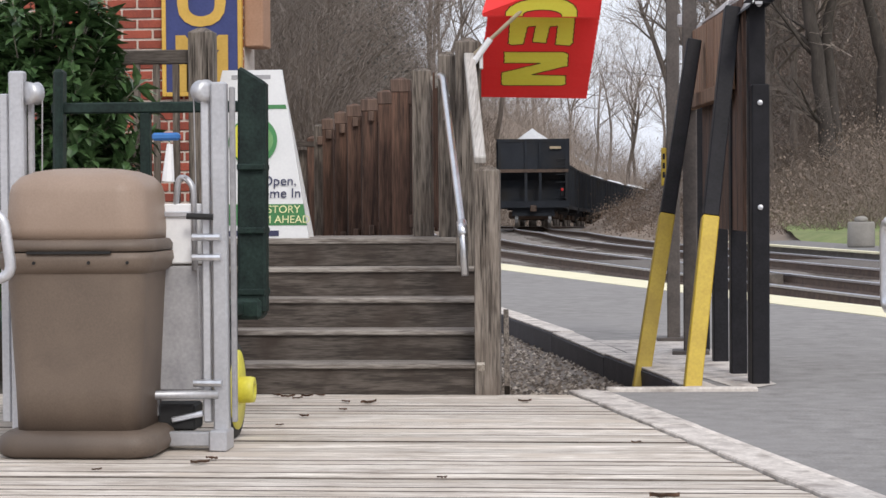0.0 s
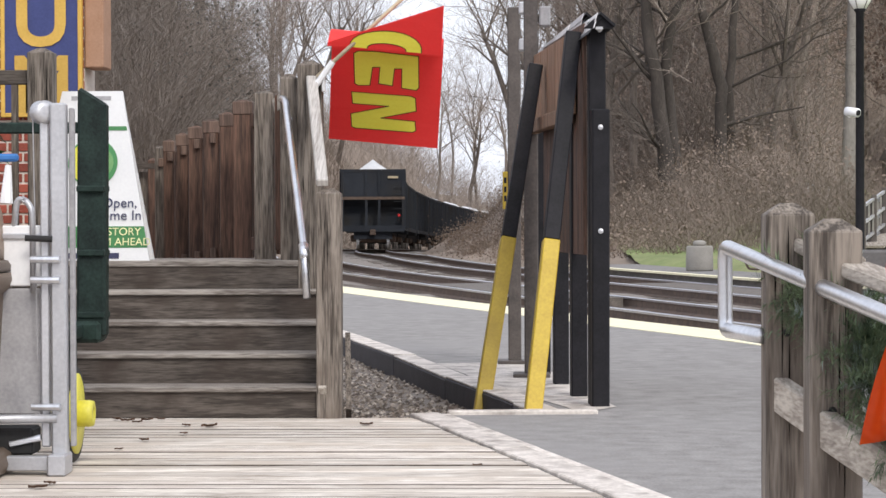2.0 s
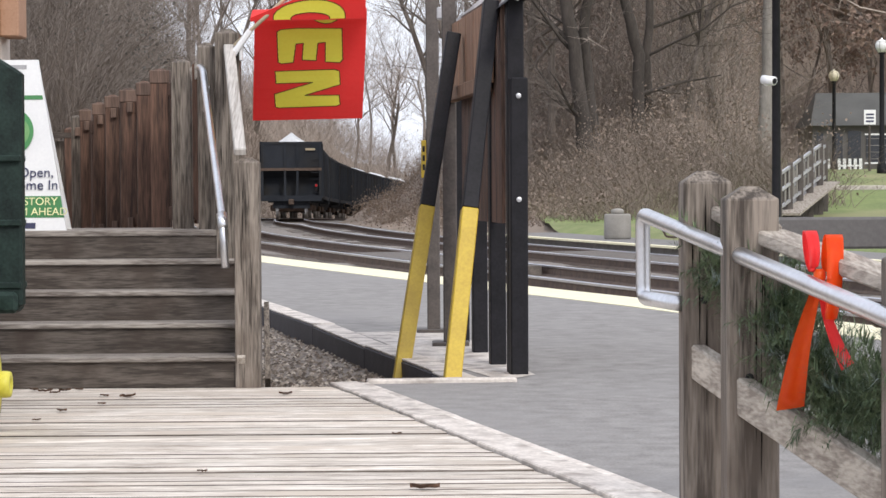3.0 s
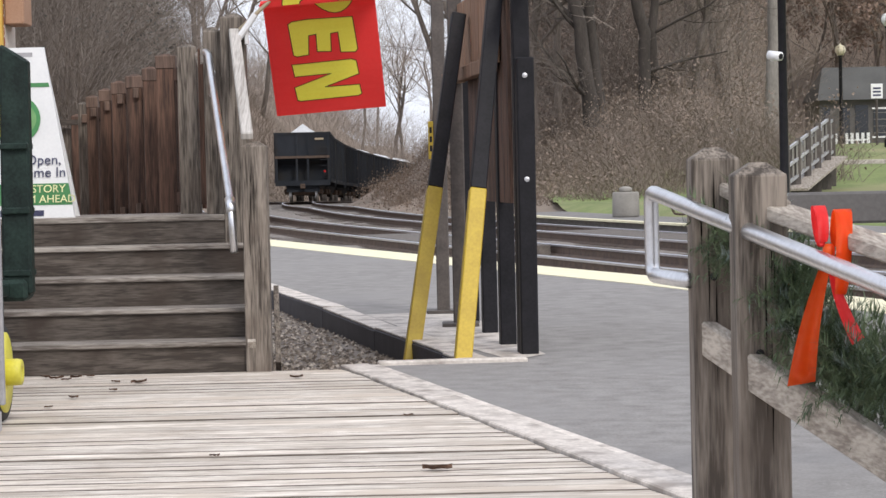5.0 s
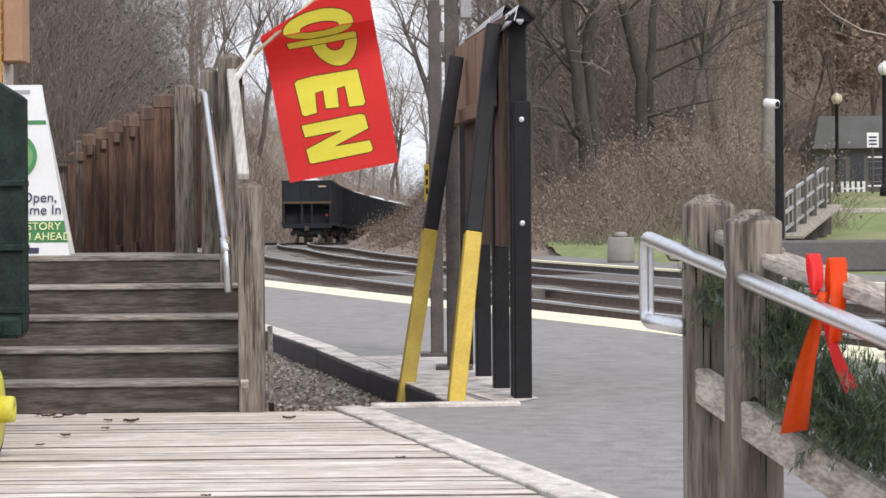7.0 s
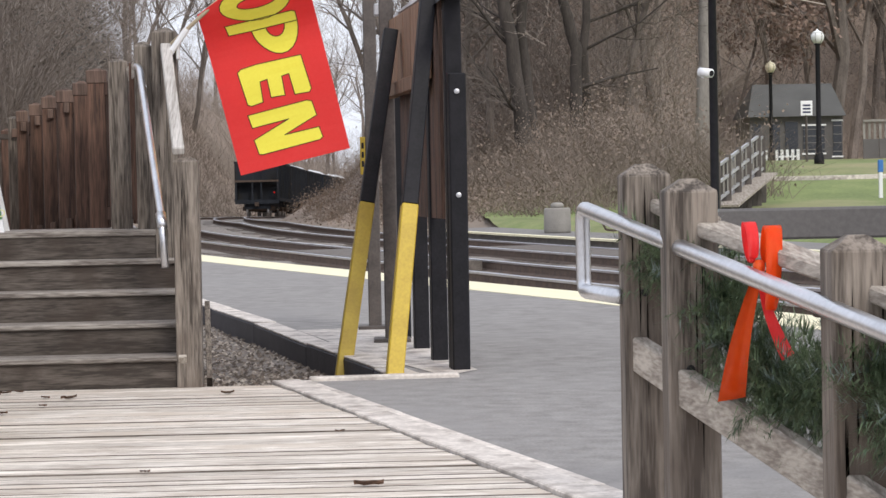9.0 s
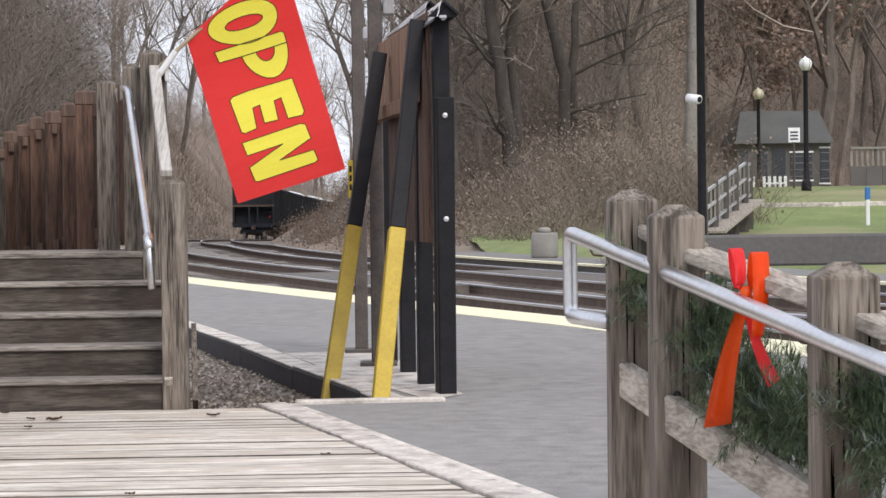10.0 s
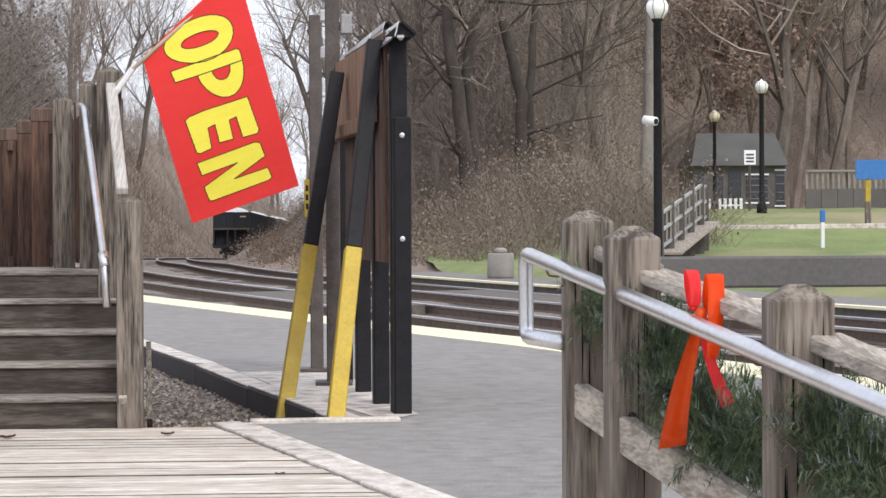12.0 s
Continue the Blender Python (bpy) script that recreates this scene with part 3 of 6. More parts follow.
# ---- posts and railings ----
def post(name, x, y, z0, z1, w, parent, material="grey_z", lean=(0, 0), label="", chamfer=0.02):
    """A squared post with a low pyramid top and a drying crack."""
    bm = bmesh.new()
    h = w / 2
    rings = []
    for z, s in ((z0, 1), (z1 - chamfer * 1.7, 1), (z1 - chamfer * 1.45, 0.965), (z1, 0.3)):
        f = (z - z0) / max(z1 - z0, 0.01)
        rings.append([bm.verts.new((x + sx * h * s + lean[0] * f, y + sy * h * s + lean[1] * f, z)) for sx, sy in ((-1, -1), (1, -1), (1, 1), (-1, 1))])
    for a, b in zip(rings, rings[1:]):
        for k in range(4):
            bm.faces.new((a[k], a[(k + 1) % 4], b[(k + 1) % 4], b[k]))
    bm.faces.new(rings[0][::-1])
    bm.faces.new(rings[-1])
    es = [e for e in bm.edges if abs(e.verts[0].co.z - e.verts[1].co.z) > 0.3]
    bmesh.ops.bevel(bm, geom=es, offset=0.006, segments=1, affect="EDGES")
    made = part(name, bm, material, parent, label)
    rng = random.Random(int(x * 977 + y * 131))
    if w > 0.13 and material == "grey_z":
        for _ in range(5):  # drying cracks in the face
            cx, cz = x + rng.uniform(-0.4, 0.4) * w, rng.uniform(z0 + 0.5 * (z1 - z0), z1 - 0.12)
            ln = rng.uniform(0.08, 0.42)
            cz = min(cz, z1 - 0.05 - ln / 2)
            crack = bmesh.new()
            v = [crack.verts.new((cx + dx, y - h - 0.0012, cz + dz)) for dx, dz in ((-0.0005, -ln / 2), (0.0024, -ln * 0.1), (0.0008, ln / 2), (-0.0020, ln * 0.15))]
            crack.faces.new(v)
            bmesh.ops.solidify(crack, geom=crack.faces[:], thickness=0.0012)
            part("drying_crack", crack, "dark", made)
    return made


def stair_rail():
    top = thing("stair_railing", "weathered timber stair railing with a steel handrail", "railing")
    post("newel_post", -1.024, FOOT + 0.04, -0.2, 1.297, 0.142, top, label="grey weathered newel post")
    post("upper_post", -1.227, 13.92, 0.5, 2.10, 0.150, top)
    post("side_post", -1.368, 14.05, 0.5, 2.025, 0.112, top)
    part("cap_rail", beam((-1.058, FOOT - 0.02, 1.325), (-1.215, 13.86, 1.985), 0.066, 0.045, 0.006), "bleached", top, "pale sloping cap rail")
    pts = rounded([(-1.41, 14.0, 1.87), (-1.386, 13.94, 1.866), (-1.168, 12.80, 0.945), (-1.148, 12.74, 0.675)], 0.06)
    rail = part("handrail", tube(pts, 0.022, 10), "galv", top, "bright galvanised steel handrail", smooth=True)
    part("sleeve", tube([(-1.176, 12.84, 0.975), (-1.162, 12.775, 0.90)], 0.03, 10), "galv", rail, smooth=True)
    part("bracket", tube([(-1.375, 13.97, 1.60), (-1.345, 13.80, 1.74)], 0.015, 6), "galv", rail)
    part("wall_rail", beam((-1.47, 14.2, 1.83), (-1.36, 14.05, 1.9), 0.04, 0.09), "grey_y", top)


stair_rail()


def ramp_fence():
    """Square capped posts with pickets set back between them, falling with the ramp."""
    top = thing("ramp_fence", "brown-stained picket fence with square capped posts along the ramp", "fence")
    def line(y):
        return -1.551 - 0.325 * (y - 14.3)
    rows = ((14.30, 1.935, 0.124, "grey_z"), (14.96, 1.913, 0.120, "brown_z"), (15.48, 1.856, 0.10, "brown_z"), (16.04, 1.831, 0.115, "brown_z"),
            (16.65, 1.812, 0.10, "brown_z"), (17.20, 1.780, 0.09, "brown_z"), (17.80, 1.752, 0.085, "brown_z"), (18.22, 1.715, 0.082, "grey_z"))
    for k, (y, z1, w, mat) in enumerate(rows):
        ob = post("fence_post" if mat == "brown_z" else "end_post", line(y), y, ramp_z(y) - 0.35, z1, w, top, mat, chamfer=0.012)
        x = line(y)
        if mat == "brown_z":
            part("cap_block", box((x - w * 0.56, y - w * 0.56, z1 - 0.10), (x + w * 0.56, y + w * 0.56, z1 - 0.012), 0.006), "cap", ob, "lighter weathered cap")
        if k > 2:   # sawn rail ends
            for z in (z1 - 0.13, ramp_z(y) + 0.10):
                part("rail_end", box((x - 0.005, y - w * 0.56 - 0.03, z - 0.04), (x + 0.035, y - w * 0.56, z + 0.03), 0.004), "cap", ob, "pale sawn rail end")
    for (ya, za, *_), (yb, zb, *_) in zip(rows, rows[1:]):
        for dz in (-0.14, None):
            a, b = (za + dz, zb + dz) if dz else (ramp_z(ya) + 0.11, ramp_z(yb) + 0.11)
            part("fence_rail", beam((line(ya) + 0.07, ya + 0.05, a), (line(yb) + 0.07, yb - 0.05, b), 0.04, 0.085, 0.004), "brown_z", top)
        n = 3 if yb - ya > 0.5 else 2
        for i in range(n):
            f = (i + 0.5) / n
            y = ya + (yb - ya) * f
            x = line(y) + 0.11
            z1 = za + (zb - za) * f - 0.10 - 0.012 * (i % 2)
            part("picket", box((x - 0.011, y - 0.058, ramp_z(y) + 0.03), (x + 0.011, y + 0.058, z1), 0.003), "brown_z", top)
    # grey boards beside the stair post
    for x, y, w, z1, mat in ((-1.455, 14.16, 0.035, 1.90, "brown_z"), (-1.40, 14.12, 0.05, 1.86, "grey_z"), (-1.33, 14.14, 0.075, 1.80, "nose")):
        part("side_board", box((x - w / 2, y - 0.012, ramp_z(y) + 0.06), (x + w / 2, y + 0.012, z1), 0.003), mat, top)
    for k in range(2):
        post("corner_post", line(18.2) - 0.14 - 0.42 * k, 18.75, 0.2, 1.63 - 0.01 * k, 0.095, top, "brown_z", chamfer=0.012)
    part("back_rail", beam((line(18.2) + 0.02, 18.72, 1.565), (line(18.2) - 1.0, 18.74, 1.56), 0.05, 0.045), "grey_x", top)
    for k in range(5):
        x = line(18.2) - 0.06 - 0.17 * k
        part("picket", box((x - 0.05, 18.79, 0.5), (x + 0.05, 18.81, 1.52), 0.003), "grey_z", top)


ramp_fence()


def landing_rail():
    top = thing("landing_railing", "grey baluster railing at the back of the landing", "railing")
    post("rail_post", -2.908, 14.0, 0.5, 2.19, 0.155, top, label="grey square rail post")
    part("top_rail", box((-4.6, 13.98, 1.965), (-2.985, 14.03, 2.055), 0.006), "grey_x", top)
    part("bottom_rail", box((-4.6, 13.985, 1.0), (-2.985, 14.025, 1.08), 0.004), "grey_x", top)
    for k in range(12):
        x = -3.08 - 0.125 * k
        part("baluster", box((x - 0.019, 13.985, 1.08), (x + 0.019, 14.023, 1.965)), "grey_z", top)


landing_rail()


def near_rail():
    top = thing("ramp_railing", "weathered post and rail with a galvanised handrail", "railing")
    P1, P2, P3, P4 = (0.795, 6.5, 1.168), (0.852, 6.0, 1.123), (1.084, 5.0, 0.992), (1.30, 4.0, 0.84)
    for p, lean in ((P1, 0.0), (P2, 0.0), (P3, 0.0), (P4, 0.0)):
        post("post", p[0], p[1], -0.15, p[2], 0.138, top, "grey_z", chamfer=0.022, label="weathered cracked timber post")
    def between(a, b, off, za, zb, w, h, name):
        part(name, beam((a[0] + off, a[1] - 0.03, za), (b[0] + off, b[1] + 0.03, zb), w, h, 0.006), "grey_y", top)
    between(P1, P2, 0.05, 1.05, 1.0, 0.09, 0.04, "upper_rail")
    between(P2, P3, 0.05, 0.99, 0.875, 0.09, 0.04, "upper_rail")
    between(P3, P4, 0.05, 0.865, 0.73, 0.09, 0.04, "upper_rail")
    between(P1, P2, -0.03, 0.625, 0.585, 0.045, 0.10, "lower_rail")
    between(P2, P3, -0.03, 0.575, 0.42, 0.045, 0.10, "lower_rail")
    between(P3, P4, -0.03, 0.42, 0.27, 0.045, 0.10, "lower_rail")
    pts = rounded([(0.72, 6.48, 0.787), (0.651, 6.86, 0.785), (0.65, 6.86, 1.04), (0.828, 5.88, 0.9361), (1.032, 4.885, 0.8206), (1.24, 3.9, 0.7037), (1.282, 3.696, 0.680)], 0.04)
    rail = part("handrail", tube(pts, 0.0225, 14), "galv", top, "galvanised pipe handrail with a returned end", smooth=True)
    for x, y, z in ((0.690, 6.70, 1.005), (0.800, 6.14, 0.955), (1.0, 5.15, 0.835)):   # thin bent hooks that hold the garland wire
        part("wire_hook", tube(rounded([(x, y, z), (x + 0.012, y - 0.03, z - 0.03), (x + 0.04, y - 0.05, z - 0.032), (x + 0.052, y - 0.06, z - 0.015)], 0.008), 0.0035, 5), "railweb", rail, "thin rusty wire hook")
    for p, dx, dz in ((P1, -0.072, 0.80), (P2, -0.05, 0.62)):
        part("knot", lathe([(0.012, 0), (0.009, 0.002)], (0, 0, 0), 8), "dark", top).matrix_basis = Matrix.Translation((p[0] - 0.01, p[1] - 0.0705, dz)) @ pose(0, 0, 0, 90)
    beam_ob = part("timber_beam", beam((0.95, 7.5, 0.965), (3.6, 7.55, 0.965), 0.09, 0.105, 0.008), "siding")
    tagged(beam_ob, "dark weathered squared timber beam across two posts", "beam")
    for x in (1.0, 3.5):
        post("beam_post", x, 7.53, -0.05, 0.915, 0.12, beam_ob)


near_rail()


# ---- notice board ----
def notice_board():
    top = thing("notice_board", "roofed brown notice board on black braced posts", "notice board")
    near, far = Vector((0.532, 13.47, 0)), Vector((0.235, 16.25, 0))
    d = (far - near).normalized()
    n = Vector((-d.y, d.x, 0))  # towards the board's back
    def at(s, o, z):
        p = near + d * s + n * o
        return (p.x, p.y, z)
    L = (far - near).length
    part("post", beam(at(0, 0, -0.05), at(0, -0.005, 1.77), 0.105, 0.10, 0.008, up=d), "black", top, "black post with steel bolts")
    part("post", beam(at(0.11, 0.0, 0), at(0.11, 0.0, 2.30), 0.10, 0.09, 0.006, up=d), "black", top)
    for s, shift in ((0.76, -0.022), (1.80, 0.0), (L, 0.0)):
        part("post", beam(at(s, -shift, -0.05), at(s, -shift, 2.28), 0.10, 0.10, 0.006, up=d), "black", top)
    for k in range(9):
        a, b = 0.25 + (L - 0.80) * k / 9, 0.25 + (L - 0.80) * (k + 1) / 9 - 0.01
        part("plank", beam(at(a, 0.05, 1.60), at(b, 0.05, 1.60), 0.022, 1.40), "brown_z", top)
    for k in range(6):
        a, b = 0.5 + (L - 0.42) * k / 6, 0.5 + (L - 0.42) * (k + 1) / 6 - 0.02
        part("case_board", beam(at(a, 0.085, 2.015), at(b, 0.085, 2.015), 0.03, 0.50, 0.004), "cedar", top, "brown vertical case board")
    for k in range(3):
        a, b = 0.55 + (L - 0.35) * k / 3, 0.55 + (L - 0.35) * (k + 1) / 3 - 0.015
        part("ledge", beam(at(a, 0.115, 1.757), at(b, 0.125, 1.757), 0.07, 0.09, 0.004), "cedar", top)
    for foot, s0, head in ((Vector((-0.19, 14.55, -0.13)), 0, (0.175, 15.25, 2.15)), (Vector((0.13, 13.2, -0.02)), 0, at(0.36, 0.105, 2.25))):
        head = Vector(head)
        mid = foot + (head - foot) * ((0.99 - foot.z) / (head.z - foot.z))
        br = part("brace", beam(mid, head, 0.095, 0.09, 0.006, up=d), "black", top, "leaning black brace")
        part("brace_foot", beam(foot, mid, 0.099, 0.094, 0.006, up=d), "yellow", br, "yellow painted brace foot")
    for s, z in ((-0.055, 1.66), (-0.055, 1.045), (-0.03, 2.24)):
        bolt = lathe([(0.016, 0), (0.016, 0.006), (0.006, 0.01)], (0, 0, 0), 10)
        part("bolt", bolt, "alu", top).matrix_basis = Matrix.Translation(at(s, 0.0, z)) @ pose(0, 0, 0, 90)
    # roof of two overlapping lengths of shingles over a black gable
    def slab(p, q, out, drop, thick, name, mat, parent, label=""):
        p, q = Vector(p), Vector(q)
        e = Vector((-out, -0.02, -drop))
        up = Vector((0.006, 0, thick))
        bm = bmesh.new()
        lo = [p, q, q + e, p + e]
        v = [bm.verts.new(c) for c in lo] + [bm.verts.new(c + up) for c in lo]
        for f in ((0, 1, 2, 3), (4, 5, 6, 7), (0, 1, 5, 4), (1, 2, 6, 5), (2, 3, 7, 6), (3, 0, 4, 7)):
            bm.faces.new([v[i] for i in f])
        bmesh.ops.recalc_face_normals(bm, faces=bm.faces)
        return part(name, bm, mat, parent, label)
    for p, q in (((0.526, 13.26, 2.315), (0.372, 14.72, 2.285)), ((0.478, 14.28, 2.405), (0.200, 16.65, 2.325))):
        p, q = Vector(p), Vector(q)
        core = slab(p - Vector((-0.02, 0, 0.012)), q - Vector((-0.02, 0, 0.012)), 0.075, 0.095, 0.012, "roof_board", "black", top, "dark roof board")
        n = 4
        # steep pale slabs paint the bright sky reflection along the roof
        for row in range(2):
            for k in range(n):
                a, b = p.lerp(q, k / n), p.lerp(q, (k + 1) / n - 0.012)
                off = Vector((-0.010 * row - 0.002 * (k % 2) - 0.012, 0, -0.045 * row + 0.006))
                slab(a + off, b + off, 0.014, 0.046, 0.006, "shingle", "roof", core, "glossy shingle with painted sky shine")
        slab(p + Vector((0.004, 0, 0.002)), q + Vector((0.004, 0, 0.002)), -0.085, 0.078, 0.014, "back_slope", "black", core, "dark back slope")
    bm = bmesh.new()
    v = [bm.verts.new((x, y, z)) for y in (13.28, 13.31) for x, z in ((0.435, 2.235), (0.612, 2.235), (0.526, 2.318))]
    for f in ((0, 1, 2), (3, 4, 5), (0, 1, 4, 3), (1, 2, 5, 4), (2, 0, 3, 5)):
        bm.faces.new([v[i] for i in f])
    bmesh.ops.recalc_face_normals(bm, faces=bm.faces)
    part("gable", bm, "black", top)
    part("gable_plate", box((0.505, 13.265, 2.225), (0.548, 13.279, 2.243), 0.002), "alu", top)


notice_board()


def sign_poles():
    top = thing("signal_frame", "pair of grey-brown steel posts with small fittings", "post")
    for x, y, z1 in ((0.035, 17.4, 2.74), (0.15, 15.95, 3.4)):
        pl = part("pole", box((x - 0.05, y - 0.05, 0.0), (x + 0.05, y + 0.05, z1), 0.008), "polegrey", top)
        part("base_plate", box((x - 0.13, y - 0.12, 0.0), (x + 0.13, y + 0.12, 0.03), 0.006), "polegrey", pl)
    for z in (2.35, 2.62):
        part("clamp", box((0.07, 16.6, z), (0.13, 16.7, z + 0.09), 0.01), "alu", top)
    for z in (2.47, 2.72):
        part("fitting", box((0.21, 15.9, z), (0.29, 16.0, z + 0.14), 0.01), "panel", top)
        part("clamp", box((0.19, 15.93, z + 0.03), (0.25, 15.97, z + 0.07)), "polegrey", top)
    marker = part("yellow_marker", box((-0.055, 17.36, 1.19), (-0.015, 17.39, 1.48), 0.004), "yellow", top, "small yellow marker plate")
    for z in (1.25, 1.32, 1.39):
        part("bar", box((-0.044, 17.355, z), (-0.026, 17.361, z + 0.045)), "black", marker)


sign_poles()


# ---- things beside the steps ----
def litter_bin():
    c = (-2.563, 9.83, 0)
    top = thing("litter_bin", "tan plastic litter bin with a domed lid on the deck", "litter bin")
    part("base", squarish([(-0.03, 0), (0, 0.015), (0.012, 0.05), (0, 0.095), (-0.03, 0.115), (-0.07, 0.12)], (0.345, 0.32), 0.11, c), "plastic", top, smooth=True)
    part("body", squarish([(-0.035, 0.11), (-0.028, 0.3), (-0.012, 0.6), (0, 0.80), (0.0, 0.83)], (0.31, 0.29), 0.10, c), "plastic", top, smooth=True)
    collar = part("collar", squarish([(0.0, 0.80), (0.028, 0.825), (0.04, 0.86), (0.036, 0.892)], (0.31, 0.29), 0.10, c), "plastic", top, smooth=True)
    part("rim", squarish([(0.034, 0.898), (0.036, 0.925), (0.022, 0.945), (0.0, 0.95)], (0.31, 0.29), 0.10, c), "plastic", collar, smooth=True)
    part("latch_slot", box((-2.75, 9.49, 0.888), (-2.38, 9.506, 0.899)), "dark", collar, "dark latch gap")
    part("lid", squarish([(0.004, 0.948), (0.006, 1.0), (-0.006, 1.15), (-0.016, 1.185), (-0.05, 1.222), (-0.11, 1.245), (-0.18, 1.256), (-0.24, 1.26)], (0.31, 0.29), 0.12, c), "lid", top, "domed tan lid", smooth=True)
    for x in (-2.72, -2.48, -2.31):
        part("rivet", lathe([(0.008, 0), (0.006, 0.004)], (0, 0, 0), 8), "dark", collar).matrix_basis = Matrix.Translation((x, 9.498, 0.85)) @ pose(0, 0, 0, 90)


litter_bin()


def wheelchair_lift():
    top = thing("wheelchair_lift", "grey aluminium wheelchair lift with crank and cables", "wheelchair lift")
    for x in (-1.99, -2.91):
        mast = part("mast", box((x - 0.034, 9.90, 0.0), (x + 0.034, 9.97, 1.64 if x > -2.5 else 1.70), 0.008), "alu", top, "square aluminium mast")
        part("guide", box((x - 0.085, 9.93, 0.12), (x - 0.045, 9.98, 1.60), 0.006), "alu", mast)
        part("guide", box((x + 0.04, 9.95, 0.12), (x + 0.062, 9.99, 1.62), 0.004), "panel", mast)
        pulley = lathe([(0.02, -0.03), (0.052, -0.028), (0.046, 0), (0.052, 0.028), (0.02, 0.03)], (0, 0, 0), 18)
        side = -1 if x > -2.5 else 1
        part("pulley", pulley, "alu", mast, "grey cable pulley", smooth=True).matrix_basis = Matrix.Translation((x + side * 0.07, 9.93, 1.60)) @ pose(0, 0, 0, 90, 0, 90 + 55 * side)
        part("cable", tube([(x + side * 0.115, 9.93, 1.58), (x + side * 0.10, 9.93, 0.5)], 0.003, 5), "panel", mast)
    part("base_beam", box((-2.93, 9.86, 0.02), (-2.02, 9.92, 0.085), 0.006), "alu", top)
    part("foot", box((-2.03, 9.82, 0.0), (-1.95, 10.0, 0.095), 0.008), "alu", top)
    part("lower_bar", tube([(-2.7, 9.90, 0.24), (-2.0, 9.90, 0.25)], 0.02, 10), "alu", top, smooth=True)
    part("side_panel", box((-2.36, 9.99, 0.26), (-2.085, 10.02, 0.82), 0.004), "panel", top, "grey speckled side panel")
    part("upper_panel", box((-2.36, 9.985, 0.83), (-2.075, 10.03, 1.10), 0.006), "white", top, "pale housing above the panel")
    part("bar", box((-2.34, 9.97, 1.04), (-2.06, 10.0, 1.065), 0.004), "alu", top)
    gear = part("gear_box", box((-2.34, 9.96, 0.08), (-2.12, 10.14, 0.20), 0.01), "tyre", top, "black winch gear under the panel")
    part("bolt", box((-2.30, 9.94, 0.15), (-2.28, 9.97, 0.23)), "galv", gear)
    part("shaft", tube([(-2.22, 9.95, 0.13), (-2.08, 9.95, 0.16)], 0.014, 8), "galv", gear)
    arm = rounded([(-2.21, 10.0, 1.06), (-2.19, 10.0, 1.235), (-2.12, 9.98, 1.19), (-2.115, 9.97, 0.80)], 0.05)
    crank = part("crank", tube(arm, 0.014, 8), "alu", top, "bent crank handle", smooth=True)
    part("grip", tube([(-2.135, 9.90, 1.045), (-2.015, 9.90, 1.04)], 0.014, 10), "tyre", crank, "black rubber grip")
    part("mount", tube([(-2.245, 10.02, 1.20), (-2.235, 10.02, 1.37)], [0.030, 0.014], 8), "white", crank)
    part("blue_handle", box((-2.315, 10.0, 1.385), (-2.19, 10.05, 1.42), 0.01), "blue", crank, "blue plastic handle")
    for z in (0.30, 0.86, 0.95):
        part("clamp", tube([(-2.11, 9.90, z), (-1.98, 9.885, z)], 0.016, 8), "galv", top)
    loop = rounded([(-3.05, 9.42, 1.06), (-2.83, 9.42, 1.07), (-2.79, 9.42, 0.79), (-3.1, 9.42, 0.77)], 0.07)
    part("grab_loop", tube(loop, 0.024, 10), "alu", top, "bent tube grab loop", smooth=True)
    part("loop_post", tube([(-3.0, 9.42, 0.0), (-3.0, 9.42, 1.06)], 0.02, 8), "alu", top)
    part("caster", lathe([(0.03, -0.02), (0.05, -0.015), (0.05, 0.015), (0.03, 0.02)], (0, 0, 0), 14), "tyre", top).matrix_basis = Matrix.Translation((-2.87, 9.9, 0.41)) @ pose(0, 0, 0, 0, 90, 0)


wheelchair_lift()


